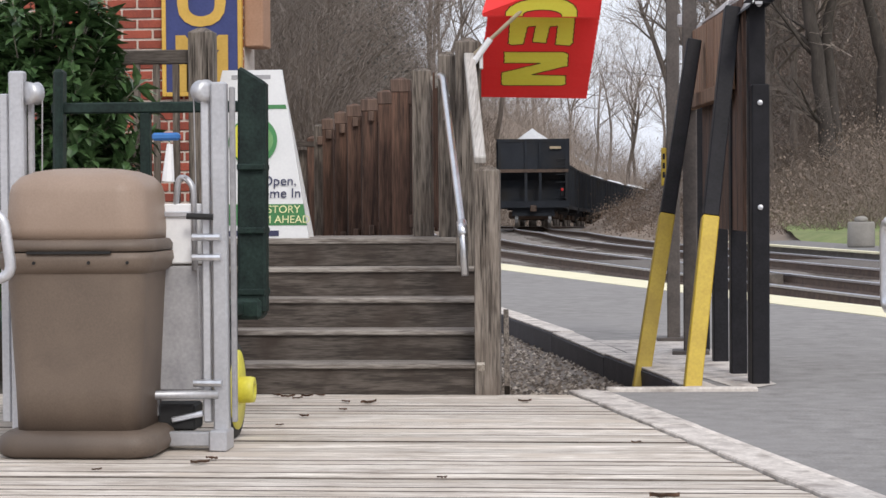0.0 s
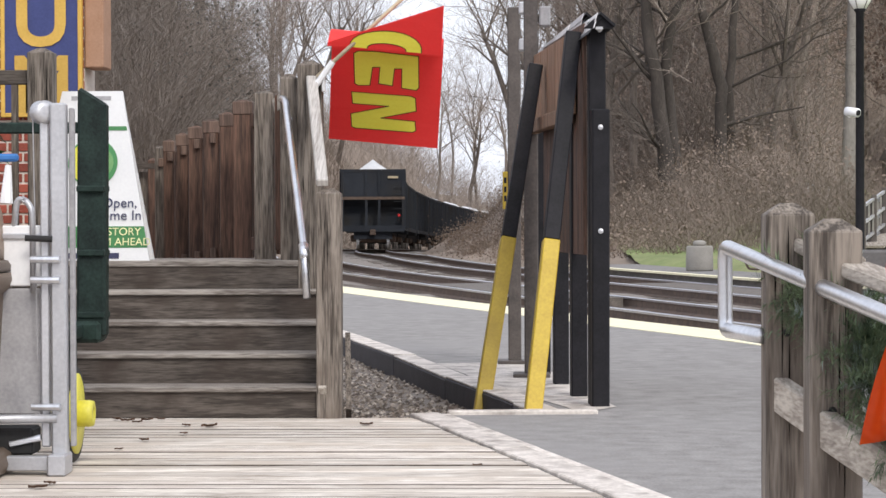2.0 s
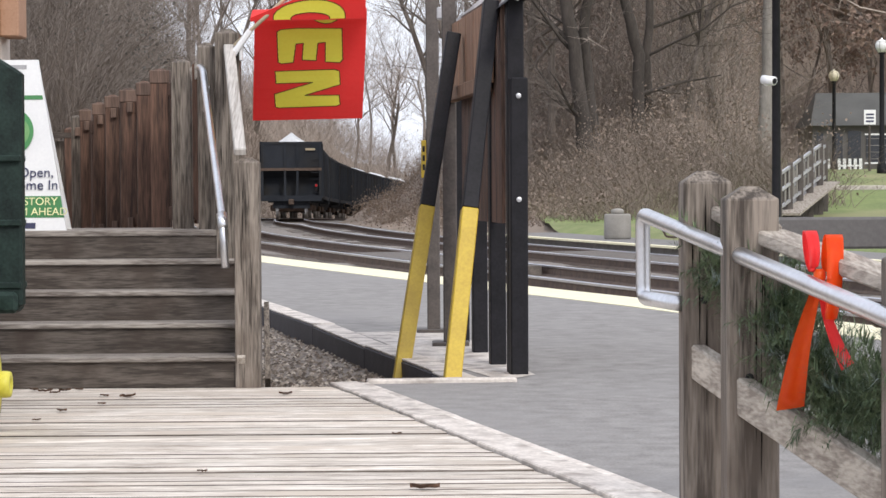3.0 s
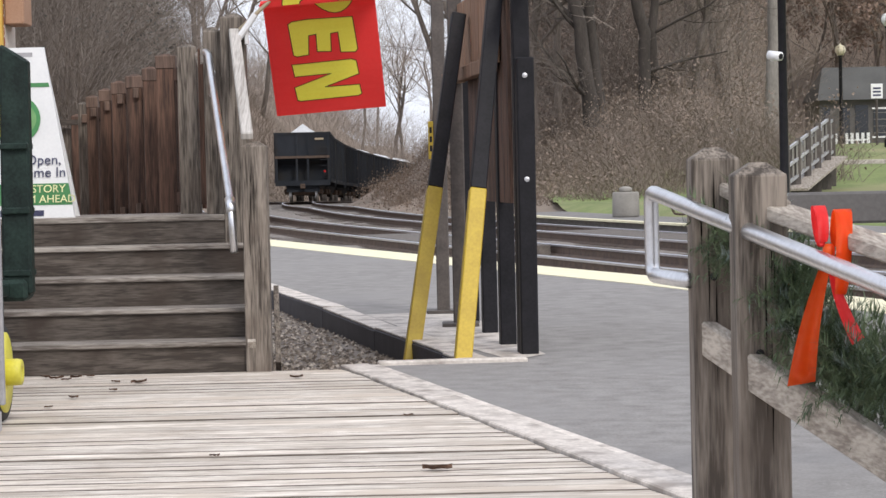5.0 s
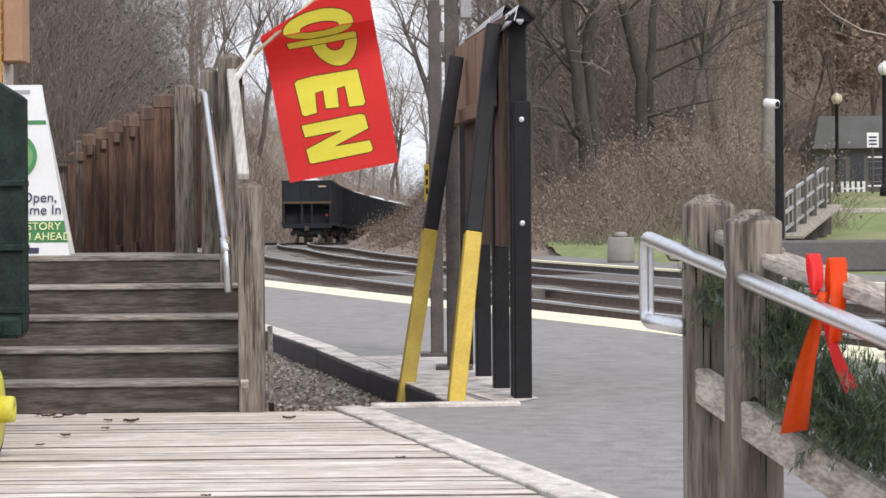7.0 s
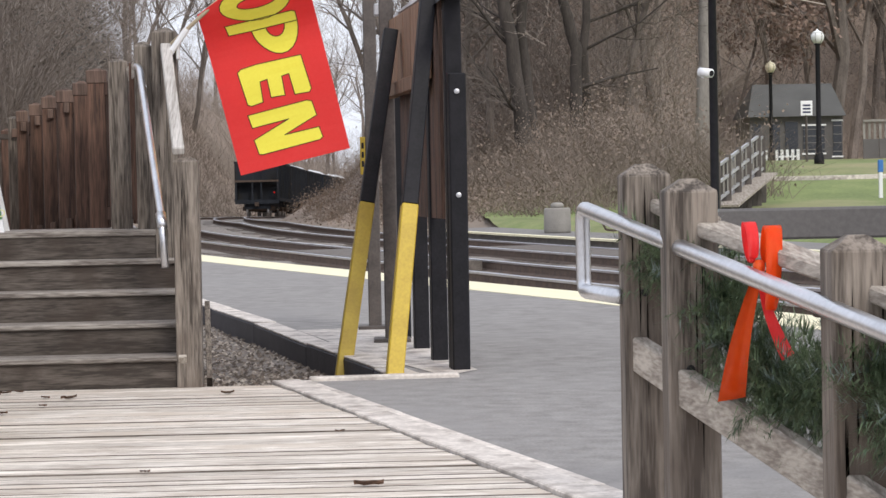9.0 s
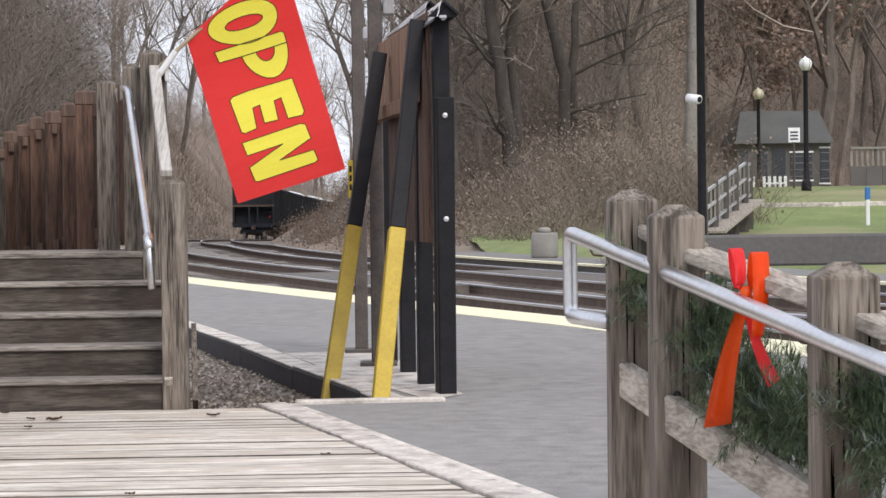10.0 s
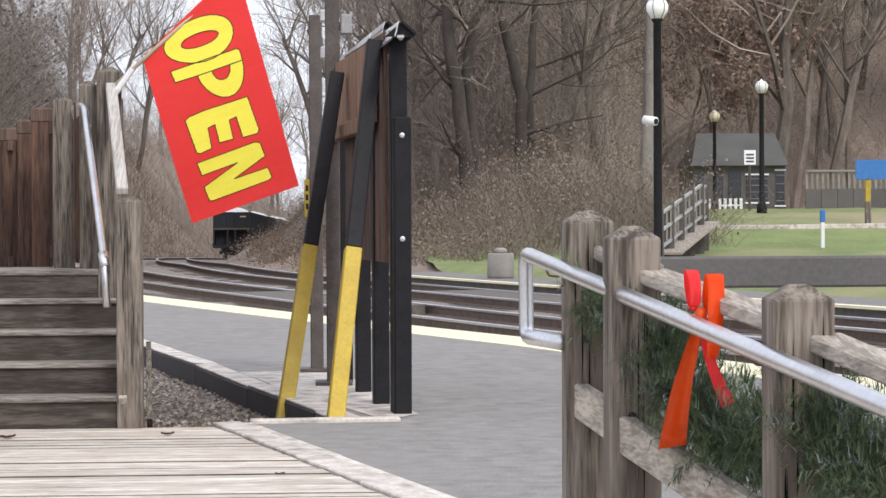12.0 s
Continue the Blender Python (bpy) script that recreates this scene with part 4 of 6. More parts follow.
def baggage_cart():
    top = thing("baggage_cart", "old dark green timber baggage cart with yellow hub", "baggage cart")
    for x in (-2.225, -3.29):
        stake = beam((x, 11.98, 0.50), (x + 0.006, 12.02, 1.825), 0.158 if x > -2.5 else 0.055, 0.11, 0.016, up=(0, 1, 0))
        if x > -2.5:   # the worn top slopes to one side and is split
            for v in stake.verts:
                if v.co.z > 1.7 and v.co.x > x:
                    v.co.z -= 0.075
                    v.co.x -= 0.006
        up = part("stake", stake, "green", top, "chipped dark green stake")
        if x > -2.5:
            for z in (0.60, 0.93, 1.27):
                part("strap", box((x - 0.072, 11.915, z), (x + 0.076, 12.09, z + 0.035), 0.006), "green", up)
    part("top_bar", box((-3.33, 12.0, 1.585), (-2.29, 12.05, 1.645), 0.008), "green", top)
    part("stake", box((-2.84, 11.99, 0.56), (-2.785, 12.05, 1.585), 0.006), "green", top)
    part("socket", box((-2.38, 11.9, 0.47), (-2.17, 12.12, 0.585), 0.02), "green", top, "dark green iron stake socket")
    part("bed", box((-3.35, 10.4, 0.50), (-2.26, 12.1, 0.565), 0.008), "green", top)
    wheel = part("wheel", lathe([(0.16, -0.022), (0.215, -0.026), (0.232, 0.0), (0.215, 0.026), (0.16, 0.022)], (0, 0, 0), 28), "tyre", top, "black cart wheel", smooth=True)
    wheel.matrix_basis = Matrix.Translation((-2.025, 10.35, 0.232)) @ pose(0, 0, 0, 0, 90, 0)
    part("rim", lathe([(0.05, -0.03), (0.172, -0.027), (0.186, 0.031), (0.05, 0.034)], (0, 0, 0), 28), "lemon", wheel, "yellow steel rim", smooth=True)
    part("hub", lathe([(0.062, 0.0), (0.062, 0.085), (0.058, 0.105), (0.03, 0.107), (0.028, 0.09)], (0, 0, 0), 18), "lemon", wheel, "yellow hub cap", smooth=True)
    part("axle", tube([(-2.95, 10.35, 0.232), (-2.1, 10.35, 0.232)], 0.025, 8), "tyre", top)
    for x in (-2.9, -2.3):
        part("leg", box((x - 0.03, 11.7, 0.0), (x + 0.03, 11.78, 0.50), 0.006), "green", top)
    part("axle_block", box((-2.95, 10.3, 0.25), (-2.15, 10.4, 0.50), 0.008), "green", top)


baggage_cart()


def sandwich_board():
    top = thing("sandwich_board", "white A-frame sandwich board with green lettering", "sandwich board")
    y, cx, z0, z1 = 13.92, -2.62, LAND, 1.93
    lean = 0.22
    def face(zf, x, out):  # a point on the front panel
        return (cx + x, y - out + lean * zf, z0 + (z1 - z0) * zf)
    def slab(x0a, x0b, x1a, x1b, f0, f1, out, thick):
        bm = bmesh.new()
        ring = [(x0a, f0), (x0b, f0), (x1b, f1), (x1a, f1)]
        v = [bm.verts.new(face(f, x, out)) for x, f in ring] + [bm.verts.new(face(f, x, out - thick)) for x, f in ring]
        for q in ((0, 1, 2, 3), (7, 6, 5, 4), (0, 4, 5, 1), (1, 5, 6, 2), (2, 6, 7, 3), (3, 7, 4, 0)):
            bm.faces.new([v[i] for i in q])
        bmesh.ops.recalc_face_normals(bm, faces=bm.faces)
        return bm
    w0, w1 = 0.39, 0.19
    def w(f):
        return w0 + (w1 - w0) * f
    front = part("front_panel", slab(-w0, w0, -w1, w1, 0.0, 1.0, 0, 0.03), "white", top, "white tapering front panel")
    back = bmesh.new()
    v = [back.verts.new((cx + sx * (w0 - 0.035 if k == 0 else w1 - 0.01), y + (0.40 if k == 0 else 0.26) + dy, z0 if k == 0 else z1 - 0.01)) for dy in (0, 0.03) for k in (0, 1) for sx in (-1, 1)]
    for q in ((0, 1, 3, 2), (4, 5, 7, 6), (0, 1, 5, 4), (2, 3, 7, 6), (0, 2, 6, 4), (1, 3, 7, 5)):
        back.faces.new([v[i] for i in q])
    bmesh.ops.recalc_face_normals(back, faces=back.faces)
    part("back_panel", back, "white", top)
    part("base_slot", slab(-0.28, 0.20, -0.28, 0.20, 0.012, 0.045, 0.004, 0.006), "ink", front, "dark foot slot")
    part("green_band", slab(-w(0.075), w(0.075), -w(0.20), w(0.20), 0.075, 0.20, 0.003, 0.004), "signgreen", front, "green lettered band")
    part("header_line", slab(-w(0.76) + 0.01, w(0.76) - 0.01, -w(0.79) + 0.01, w(0.79) - 0.01, 0.765, 0.79, 0.003, 0.004), "signgreen", front)
    for x0 in (-0.13, 0.02):
        part("grip_slot", slab(x0, x0 + 0.10, x0, x0 + 0.10, 0.945, 0.97, 0.003, 0.005), "panel", front, "hand grip slot")
    turn = Matrix.Rotation(radians(90) - math.atan2(lean, z1 - z0), 4, "X")
    def put(bm, x, f, out):
        return moved(bm, Matrix.Translation(face(f, x, out)) @ turn)
    disc = lathe([(0.155, 0), (0.155, 0.004)], (0, 0, 0), 40)
    part("emblem", put(disc, 0.02, 0.575, 0.006), "signgreen", front, "round green and yellow emblem")
    half = lathe([(0.145, 0.0), (0.145, 0.003)], (0, 0, 0), 40)
    bmesh.ops.bisect_plane(half, geom=half.verts[:] + half.edges[:] + half.faces[:], plane_co=(0.03, 0, 0), plane_no=(1, 0, 0), clear_outer=True)
    part("emblem_half", put(half, 0.02, 0.575, 0.010), "signyellow", front, "yellow half of the emblem")
    ring = lathe([(0.10, 0.0), (0.10, 0.003)], (0, 0, 0), 32)
    part("emblem_centre", put(ring, 0.05, 0.575, 0.0095), "palegreen", front, "pale green middle")
    for text, x, f, size, mat in (("Open,", 0.215, 0.335, 0.088, "ink"), ("Come In", 0.20, 0.262, 0.088, "ink"), ("HISTORY", 0.215, 0.167, 0.068, "pale"), ("AM AHEAD", 0.245, 0.108, 0.068, "pale")):
        for piece in islands(put(lettering(text, size, 0.0015), x - 0.02, f, 0.009)):
            part("letter", piece, mat, front)


sandwich_board()


# ---- shrub, brick building ----
def leaf_mesh(length, width):
    """One pointed leaf, folded along its rib and arched."""
    v = [(0, 0, 0), (width * 0.5, length * 0.4, 0.12 * width), (0, length * 0.45, 0), (-width * 0.5, length * 0.4, 0.12 * width), (0, length, -length * 0.15)]
    return v, ((0, 1, 2), (0, 2, 3), (1, 4, 2), (2, 4, 3))


def scatter(verts, faces, shape, place, direction, spin, scale):
    sv, sf = shape
    d = Vector(direction).normalized()
    side = d.cross(Vector((0.13, 0.21, 1))).normalized()
    m = Matrix((side, d, side.cross(d))).transposed() @ Matrix.Rotation(spin, 3, "Y")
    k = len(verts)
    p = Vector(place)
    verts += [tuple(p + m @ (Vector(q) * scale)) for q in sv]
    faces += [tuple(k + i for i in f) for f in sf]


def shrub():
    rng = random.Random(11)
    top = thing("evergreen_shrub", "tall dark evergreen shrub with glossy leaves", "shrub")
    c = Vector((-3.78, 13.15, 1.45))
    shape = leaf_mesh(0.135, 0.056)
    verts, faces, twigs = [], [], bmesh.new()
    for _ in range(760):
        d = Vector((rng.gauss(0, 1), rng.gauss(0, 1), rng.gauss(0, 1))).normalized()
        r = rng.uniform(0.55, 1.0) * (0.86 + 0.3 * noise.noise(d * 2.1))
        tip = c + Vector((d.x * 0.86, d.y * 0.55, d.z * 1.30)) * r
        if tip.z < 0.15:
            continue
        out = (d + Vector((0, 0, 0.55))).normalized()
        tube([tip - out * 0.16, tip], [0.004, 0.002], 3, twigs, caps=False)
        for k in range(13):
            a = rng.uniform(0, math.tau)
            o = out.orthogonal().normalized()
            o = Matrix.Rotation(a, 3, out) @ o
            ld = (out * rng.uniform(0.2, 1.0) + o * rng.uniform(0.5, 1.0) + Vector((0, 0, -0.1)))
            scatter(verts, faces, shape, tip - out * rng.uniform(0, 0.14), ld, rng.uniform(-0.6, 0.6), rng.uniform(0.75, 1.25))
    tagged(quads("foliage", verts, faces, "leaf", top, smooth=False), "glossy dark green leaves", kind="stuff")
    tagged(part("twig_tangle", twigs, "twig", top), kind="stuff")
    for k in range(4):
        part("stem", tube([(-3.8 + 0.1 * k, 13.15, -0.15), (-3.85 + 0.15 * k, 13.2, 0.7), (-4.0 + 0.3 * k, 13.1, 1.5)], [0.03, 0.025, 0.012], 6), "bark", top)
    bed = box((-6.9, 12.76, -0.6), (-2.965, 13.84, -0.02))
    tagged(part("planting_bed", bed, "soil"), "dark soil planting bed beside the steps", "planting bed", kind="structure")


shrub()


def brick_building():
    top = thing("brick_building", "red brick station building with pale mortar joints", "building")
    part("wall_core", box((-9, 16.012, -0.6), (-3.02, 16.4, 4.2)), "mortar", top)
    base = box((0, 0, 0), (0.208, 0.10, 0.058), 0.004)
    me = bpy.data.meshes.new("brick")
    base.to_mesh(me)
    base.free()
    me.materials.append(M["brick"])
    rng = random.Random(2)
    row = 0
    z = 0.95
    while z < 2.72:
        x = -3.02 - 0.212 - (0.112 if row % 2 else 0)
        if row % 2:
            ob = new("brick", me)
            ob.parent, ob.location, ob.scale = top, (-3.12, 16.0, z), (0.47, 1, 1)
        while x > -4.75:
            ob = new("brick", me)
            ob.parent, ob.location = top, (x, 16.0 + rng.uniform(-0.002, 0.003), z)
            x -= 0.224
        z += 0.0735
        row += 1
    part("end_pier", box((-3.018, 15.99, 2.2), (-2.88, 16.3, 4.2), 0.01), "ochre", top, "ochre rendered pier")
    banner = thing("banner_sign", "navy blue sign with gold border and letters", "sign")
    part("board", box((-3.60, 15.94, 1.86), (-3.03, 15.985, 3.4), 0.005), "navy", banner)
    for lo, hi in (((-3.605, 15.93, 1.85), (-3.575, 15.99, 3.41)), ((-3.055, 15.93, 1.85), (-3.025, 15.99, 3.41)), ((-3.575, 15.93, 1.85), (-3.055, 15.99, 1.88))):
        part("border", box(lo, hi, 0.004), "gold", banner, "gold border")
    for text, z in (("U", 2.53), ("M", 2.06)):
        bm = moved(lettering(text, 0.56, 0.003, 0.012), Matrix.Translation((-3.315, 15.934, z)) @ pose(0, 0, 0, 90))
        part("letter", bm, "gold", banner, "gold letter")


brick_building()


# ---- flag ----
HOIST, FLY = 0.70, 1.075
FLAG_ROOT = Vector((-1.018, 13.82, 2.137))
#          seconds, lift at the pole, lift lower down (degrees from hanging), slope of the free edge, lean of the fly, slip along x and z
FLAG_KEYS = ((0, 135, 34, -1.5, -11.3, -0.113, 0.093), (1, 128, 32, -4.6, -10.0, -0.119, 0.086), (2, 126, 29.4, -5.4, -4.8, -0.095, 0.054),
             (3, 116, 29, 0.9, -4.0, -0.063, 0.011), (5, 107, 26, 3.9, 4.1, -0.036, -0.010), (6, 80, 19, 7.2, 8.0, -0.033, 0.06),
             (7.5, 62, 12.5, 11.8, 9.9, -0.009, 0.034), (9.5, 36, 7, 13.5, 14.1, 0.010, 0.012), (10.5, 10, 10, 21.0, 18.0, 0.0, 0.0), (12, 8, 14.4, 19.3, 15.6, 0.0, 0.0))
STRIPS = 40
S0 = -0.34
STEP = (FLY - S0) / STRIPS


def flag_strip_poses(t):
    for a, b in zip(FLAG_KEYS, FLAG_KEYS[1:]):
        if a[0] <= t <= b[0]:
            f = (t - a[0]) / (b[0] - a[0])
            lift0, lift1, slope, lean, slip_x, slip_z = (u + (v - u) * f for u, v in zip(a[1:], b[1:]))
            break
    al, le = radians(slope), radians(lean)
    h = Vector((math.cos(al), 0, math.sin(al)))
    dirs = []
    for i in range(STRIPS):
        s = S0 + STEP * (i + 0.5)
        f = min(max(s / FLY, 0), 1)
        ang = lift0 + (lift1 - lift0) * smooth01((s - 0.1) / 0.35) + 4.5 * math.sin(9.0 * s - 2.6 * t) * f
        if s < 0:
            ang = min(lift0, 36)
        ang = radians(ang)
        dirs.append(Vector((math.cos(ang) * math.sin(le), math.sin(ang), -math.cos(ang) * math.cos(le))))
    first = int(round(-S0 / STEP))
    spots = [None] * STRIPS
    p = Vector((slip_x, 0, slip_z))
    for i in range(first, STRIPS):
        spots[i] = p.copy()
        p = p + dirs[i] * STEP
    p = Vector((slip_x, 0, slip_z))
    for i in range(first - 1, -1, -1):
        p = p - dirs[i] * STEP
        spots[i] = p.copy()
    frames = []
    for d, q in zip(dirs, spots):
        down = (d - h * d.dot(h)).normalized()
        m = Matrix((h, -down, h.cross(-down))).transposed().to_4x4()
        m.translation = q
        frames.append(m)
    return frames


def flag_letter(char):
    """A hand-cut block letter in the unit square, x in reading direction, y up."""
    bm = bmesh.new()
    def sheet(points):
        bm.faces.new([bm.verts.new((x, y, 0)) for x, y in points])
    def ring(cx, cy, outer, inner, a0, a1, n):
        rows = []
        for k in range(n + 1):
            a = radians(a0 + (a1 - a0) * k / n)
            wob = 1 + 0.035 * math.sin(3 * a + 0.6)
            rows.append([(cx + r[0] * math.cos(a) * w, cy + r[1] * math.sin(a) * w) for r, w in ((inner, 1), (outer, wob))])
        full = abs(a1 - a0) == 360
        made = [[bm.verts.new((*p, 0)) for p in row] for row in (rows[:-1] if full else rows)]
        for k in range(n):
            u, v = made[k], made[(k + 1) % len(made)]
            bm.faces.new((u[0], u[1], v[1], v[0]))
    if char == "N":
        sheet(((0.02, 0.0), (0.34, 0.02), (0.33, 0.57), (0.62, 0.0), (0.97, 0.02), (1.0, 0.07), (0.98, 0.95), (0.93, 1.0), (0.68, 0.98), (0.67, 0.46), (0.40, 0.99), (0.05, 0.97), (0.0, 0.9)))
    elif char == "E":
        sheet(((0.10, 0.0), (0.95, 0.03), (1.0, 0.08), (0.97, 0.26), (0.45, 0.29), (0.43, 0.40), (0.90, 0.39), (0.93, 0.60), (0.44, 0.62), (0.42, 0.73), (0.97, 0.74), (1.0, 0.96), (0.92, 1.0), (0.03, 0.97), (0.0, 0.3), (0.03, 0.06)))
    elif char == "P":
        sheet(((0.0, 0.0), (0.28, 0.02), (0.30, 0.36), (0.30, 0.55), (0.30, 0.83), (0.30, 1.0), (0.05, 1.0), (0.0, 0.96)))
        ring(0.303, 0.68, (0.70, 0.33), (0.28, 0.13), -90, 90, 12)
    else:
        ring(0.5, 0.5, (0.5, 0.5), (0.15, 0.27), 0, 360, 28)
    bm.normal_update()
    bmesh.ops.triangulate(bm, faces=bm.faces[:])
    return bm


def edge_band(bm, width):
    """Narrow bands along the open edges of a flat sheet."""
    out = bmesh.new()
    for e in bm.edges:
        if len(e.link_faces) == 1:
            p, q = e.verts[0].co, e.verts[1].co
            d = (q - p).normalized()
            n = Vector((-d.y, d.x, 0)) * width / 2
            p, q = p - d * width * 0.35, q + d * width * 0.35
            out.faces.new([out.verts.new(c) for c in (p - n, q - n, q + n, p + n)])
    return out


def flag():
    """Strips of cloth across the fly; in each strip x runs along the hoist, -y down the fly, z to the viewer."""
    top = thing("open_flag", "red flag with yellow outlined letters blowing on a pole", "flag", place=FLAG_ROOT)
    shear = math.tan(radians(24))
    whole = []
    def solid(points, z0, z1):
        bm = bmesh.new()
        v = [bm.verts.new((x, y, z)) for z in (z0, z1) for x, y in points]
        n = len(points)
        bm.faces.new(v[:n][::-1])
        bm.faces.new(v[n:])
        for i in range(n):
            bm.faces.new((v[i], v[(i + 1) % n], v[n + (i + 1) % n], v[n + i]))
        return bm
    cloth = [(0, 0), (0, -FLY), (HOIST, -FLY), (HOIST, HOIST * shear + 0.02)]
    letters = (("O", 0.365, 0.01, 0.44, 0.265), ("P", 0.36, 0.265, 0.44, 0.26), ("E", 0.35, 0.55, 0.42, 0.245), ("N", 0.345, 0.85, 0.42, 0.265))
    shapes = [("letter", [], 0.0014), ("letter_outline", [], 0.0024)]
    for char, u, s, tall, wide in letters:
        bm = flag_letter(char)
        for v in bm.verts:
            v.co = (u + (v.co.y - 0.5) * tall, -(s + (v.co.x - 0.5) * wide), 0)
        band = edge_band(bm, 0.0055)
        for one, (name, store, z) in zip((bm, band), shapes):
            for v in one.verts:
                v.co.z = z
            store.append(one)
    panels = []
    for i in range(STRIPS):
        a, b = S0 + STEP * i, S0 + STEP * (i + 1)
        def cut(bm, extra):
            for y, n in ((-a, 1), (-(b + extra), -1)):
                bmesh.ops.bisect_plane(bm, geom=bm.verts[:] + bm.edges[:] + bm.faces[:], plane_co=(0, y, 0), plane_no=(0, n, 0), clear_outer=True)
            for v in bm.verts:
                v.co.y += a
            return bm
        dz = 0.0004 * (i % 2)
        bm = cut(solid(cloth, -0.0015 - dz, -dz), 0.012)
        if not bm.faces:
            panels.append(None)
            continue
        panel = part("cloth_strip", bm, "flagred", top)
        for (name, store, z), mat in zip(shapes, ("flagyellow", "outline")):
            piece = bmesh.new()
            for src in store:
                dup = src.copy()
                cut(dup, 0.003)
                me = bpy.data.meshes.new("tmp")
                dup.to_mesh(me)
                piece.from_mesh(me)
                bpy.data.meshes.remove(me)
                dup.free()
            if piece.faces:
                tagged(part(name, piece, mat, panel), kind="stuff")
            else:
                piece.free()
        panels.append(panel)
    pole = thing("flag_pole", "slanting pale flag pole in a white bracket", "flag pole")
    root = FLAG_ROOT + Vector((-0.16, -0.01, -0.145))
    part("shaft", tube([root, root + Vector((0.86, 0, 0.775))], 0.012, 8), "poletan", pole, smooth=True)
    part("bracket", tube([root + Vector((-0.02, -0.02, -0.075)), root + Vector((0.10, -0.02, 0.09))], 0.02, 8), "white", pole, "white plastic bracket")
    part("bracket_plate", box((-1.148, 13.80, 1.90), (-1.128, 13.86, 2.03), 0.004), "white", pole)
    return panels


flag_panels = flag()


# ---- bow and garland on the near railing ----
def ribbon(points, widths, across, material, parent, name):
    """A band along points, width across the given direction, with a slight thickness."""
    bm = bmesh.new()
    rows = []
    for i, (p, w) in enumerate(zip(points, widths)):
        p = Vector(p)
        a = Vector(across[i] if isinstance(across[0], (list, tuple)) else across).normalized() * w / 2
        rows.append([bm.verts.new(p - a), bm.verts.new(p + Vector((0, -0.004, 0))), bm.verts.new(p + a)])
    for r, s in zip(rows, rows[1:]):
        for k in (0, 1):
            bm.faces.new((r[k], r[k + 1], s[k + 1], s[k]))
    bmesh.ops.solidify(bm, geom=bm.faces[:], thickness=0.0015)
    return part(name, bm, material, parent, smooth=True)


def bow():
    top = thing("ribbon_bow", "bright orange ribbon bow tied to the railing", "ribbon bow")
    y = 5.475
    def loop(cx, z0, z1, z2, w0, w1, lean, material):
        """A band that rises at the back, turns over and comes down in front, its opening seen from the side."""
        n, pts, ws = 16, [], []
        for k in range(n + 1):
            a = math.pi * 2 * k / n
            up = (1 - math.cos(a)) / 2
            z = (z0 if k < n / 2 else z2) * (1 - up) + z1 * up
            pts.append((cx + lean * up, y + 0.035 * math.sin(a) * (1 if k < n / 2 else 1.2), z))
            ws.append(w0 + (w1 - w0) * math.sin(math.pi * k / n) ** 0.7)
        ribbon(pts, ws, (1, 0.35, 0), material, top, "loop")
    loop(0.932, 0.915, 1.016, 0.925, 0.016, 0.036, -0.008, "pink")
    loop(0.972, 0.915, 1.006, 0.795, 0.026, 0.048, 0.010, "orange")
    n = 12
    tail = [(0.944 - 0.072 * (k / n) ** 1.2 - 0.012 * math.sin(3.2 * k / n), y - 0.02, 0.905 - 0.32 * k / n) for k in range(n + 1)]
    ribbon(tail, [0.020 + 0.054 * (k / n) ** 0.8 for k in range(n + 1)], (1, 0.25, 0.12), "orange", top, "tail")
    tail = [(0.952 + 0.062 * (k / n) ** 1.5, y - 0.012, 0.87 - 0.185 * k / n) for k in range(n + 1)]
    ribbon(tail, [0.02 + 0.018 * (k / n) for k in range(n + 1)], (1, 0.3, 0.55), "pink", top, "tail")
    part("knot", lathe([(0.008, -0.018), (0.015, -0.008), (0.015, 0.008), (0.008, 0.018)], (0.946, y - 0.012, 0.905), 10), "orange", top, smooth=True)


bow()


def garland():
    rng = random.Random(21)
    top = thing("pine_garland", "green artificial pine garland hung along the railing", "garland")
    swags = [((0.84, 6.40, 0.93), (0.93, 5.95, 0.86), 0.05, 16), ((0.93, 5.95, 0.83), (1.13, 5.05, 0.72), 0.18, 76), ((1.12, 5.02, 0.72), (1.34, 4.05, 0.66), 0.12, 95)]
    core, verts, faces, pv, pf = bmesh.new(), [], [], [], []
    needle = ([(-0.0019, 0, 0), (0.0019, 0, 0), (0, 0.040, 0.004)], [(0, 1, 2)])
    for a, b, sag, count in swags:
        a, b = Vector(a), Vector(b)
        pts = [a.lerp(b, k / 12) - Vector((0, 0, sag * 4 * (k / 12) * (1 - k / 12))) for k in range(13)]
        tube(pts, 0.012, 6, core)
        for _ in range(count * 15):
            f = rng.random() * 12
            i = min(int(f), 11)
            p = pts[i].lerp(pts[i + 1], f - i)
            d = Vector((rng.gauss(0, 1), rng.gauss(0, 1), rng.gauss(-0.15, 0.9))).normalized()
            ln = rng.uniform(0.06, 0.19)
            pale = rng.random() < 0.07
            for k in range(40):
                s = rng.uniform(0.1, 1.0)
                q = p + d * ln * s
                o = d.orthogonal().normalized()
                o = Matrix.Rotation(rng.uniform(0, math.tau), 3, d) @ o
                vv, ff = (pv, pf) if pale else (verts, faces)
                scatter(vv, ff, needle, q, d * 0.8 + o, 0, rng.uniform(0.6, 1.1))
    part("stem", core, "twig", top)
    tagged(quads("needles", verts, faces, "needle", top), kind="stuff")
    tagged(quads("frosted_needles", pv, pf, "frost", top), "pale frosted needles", kind="stuff")


garland()


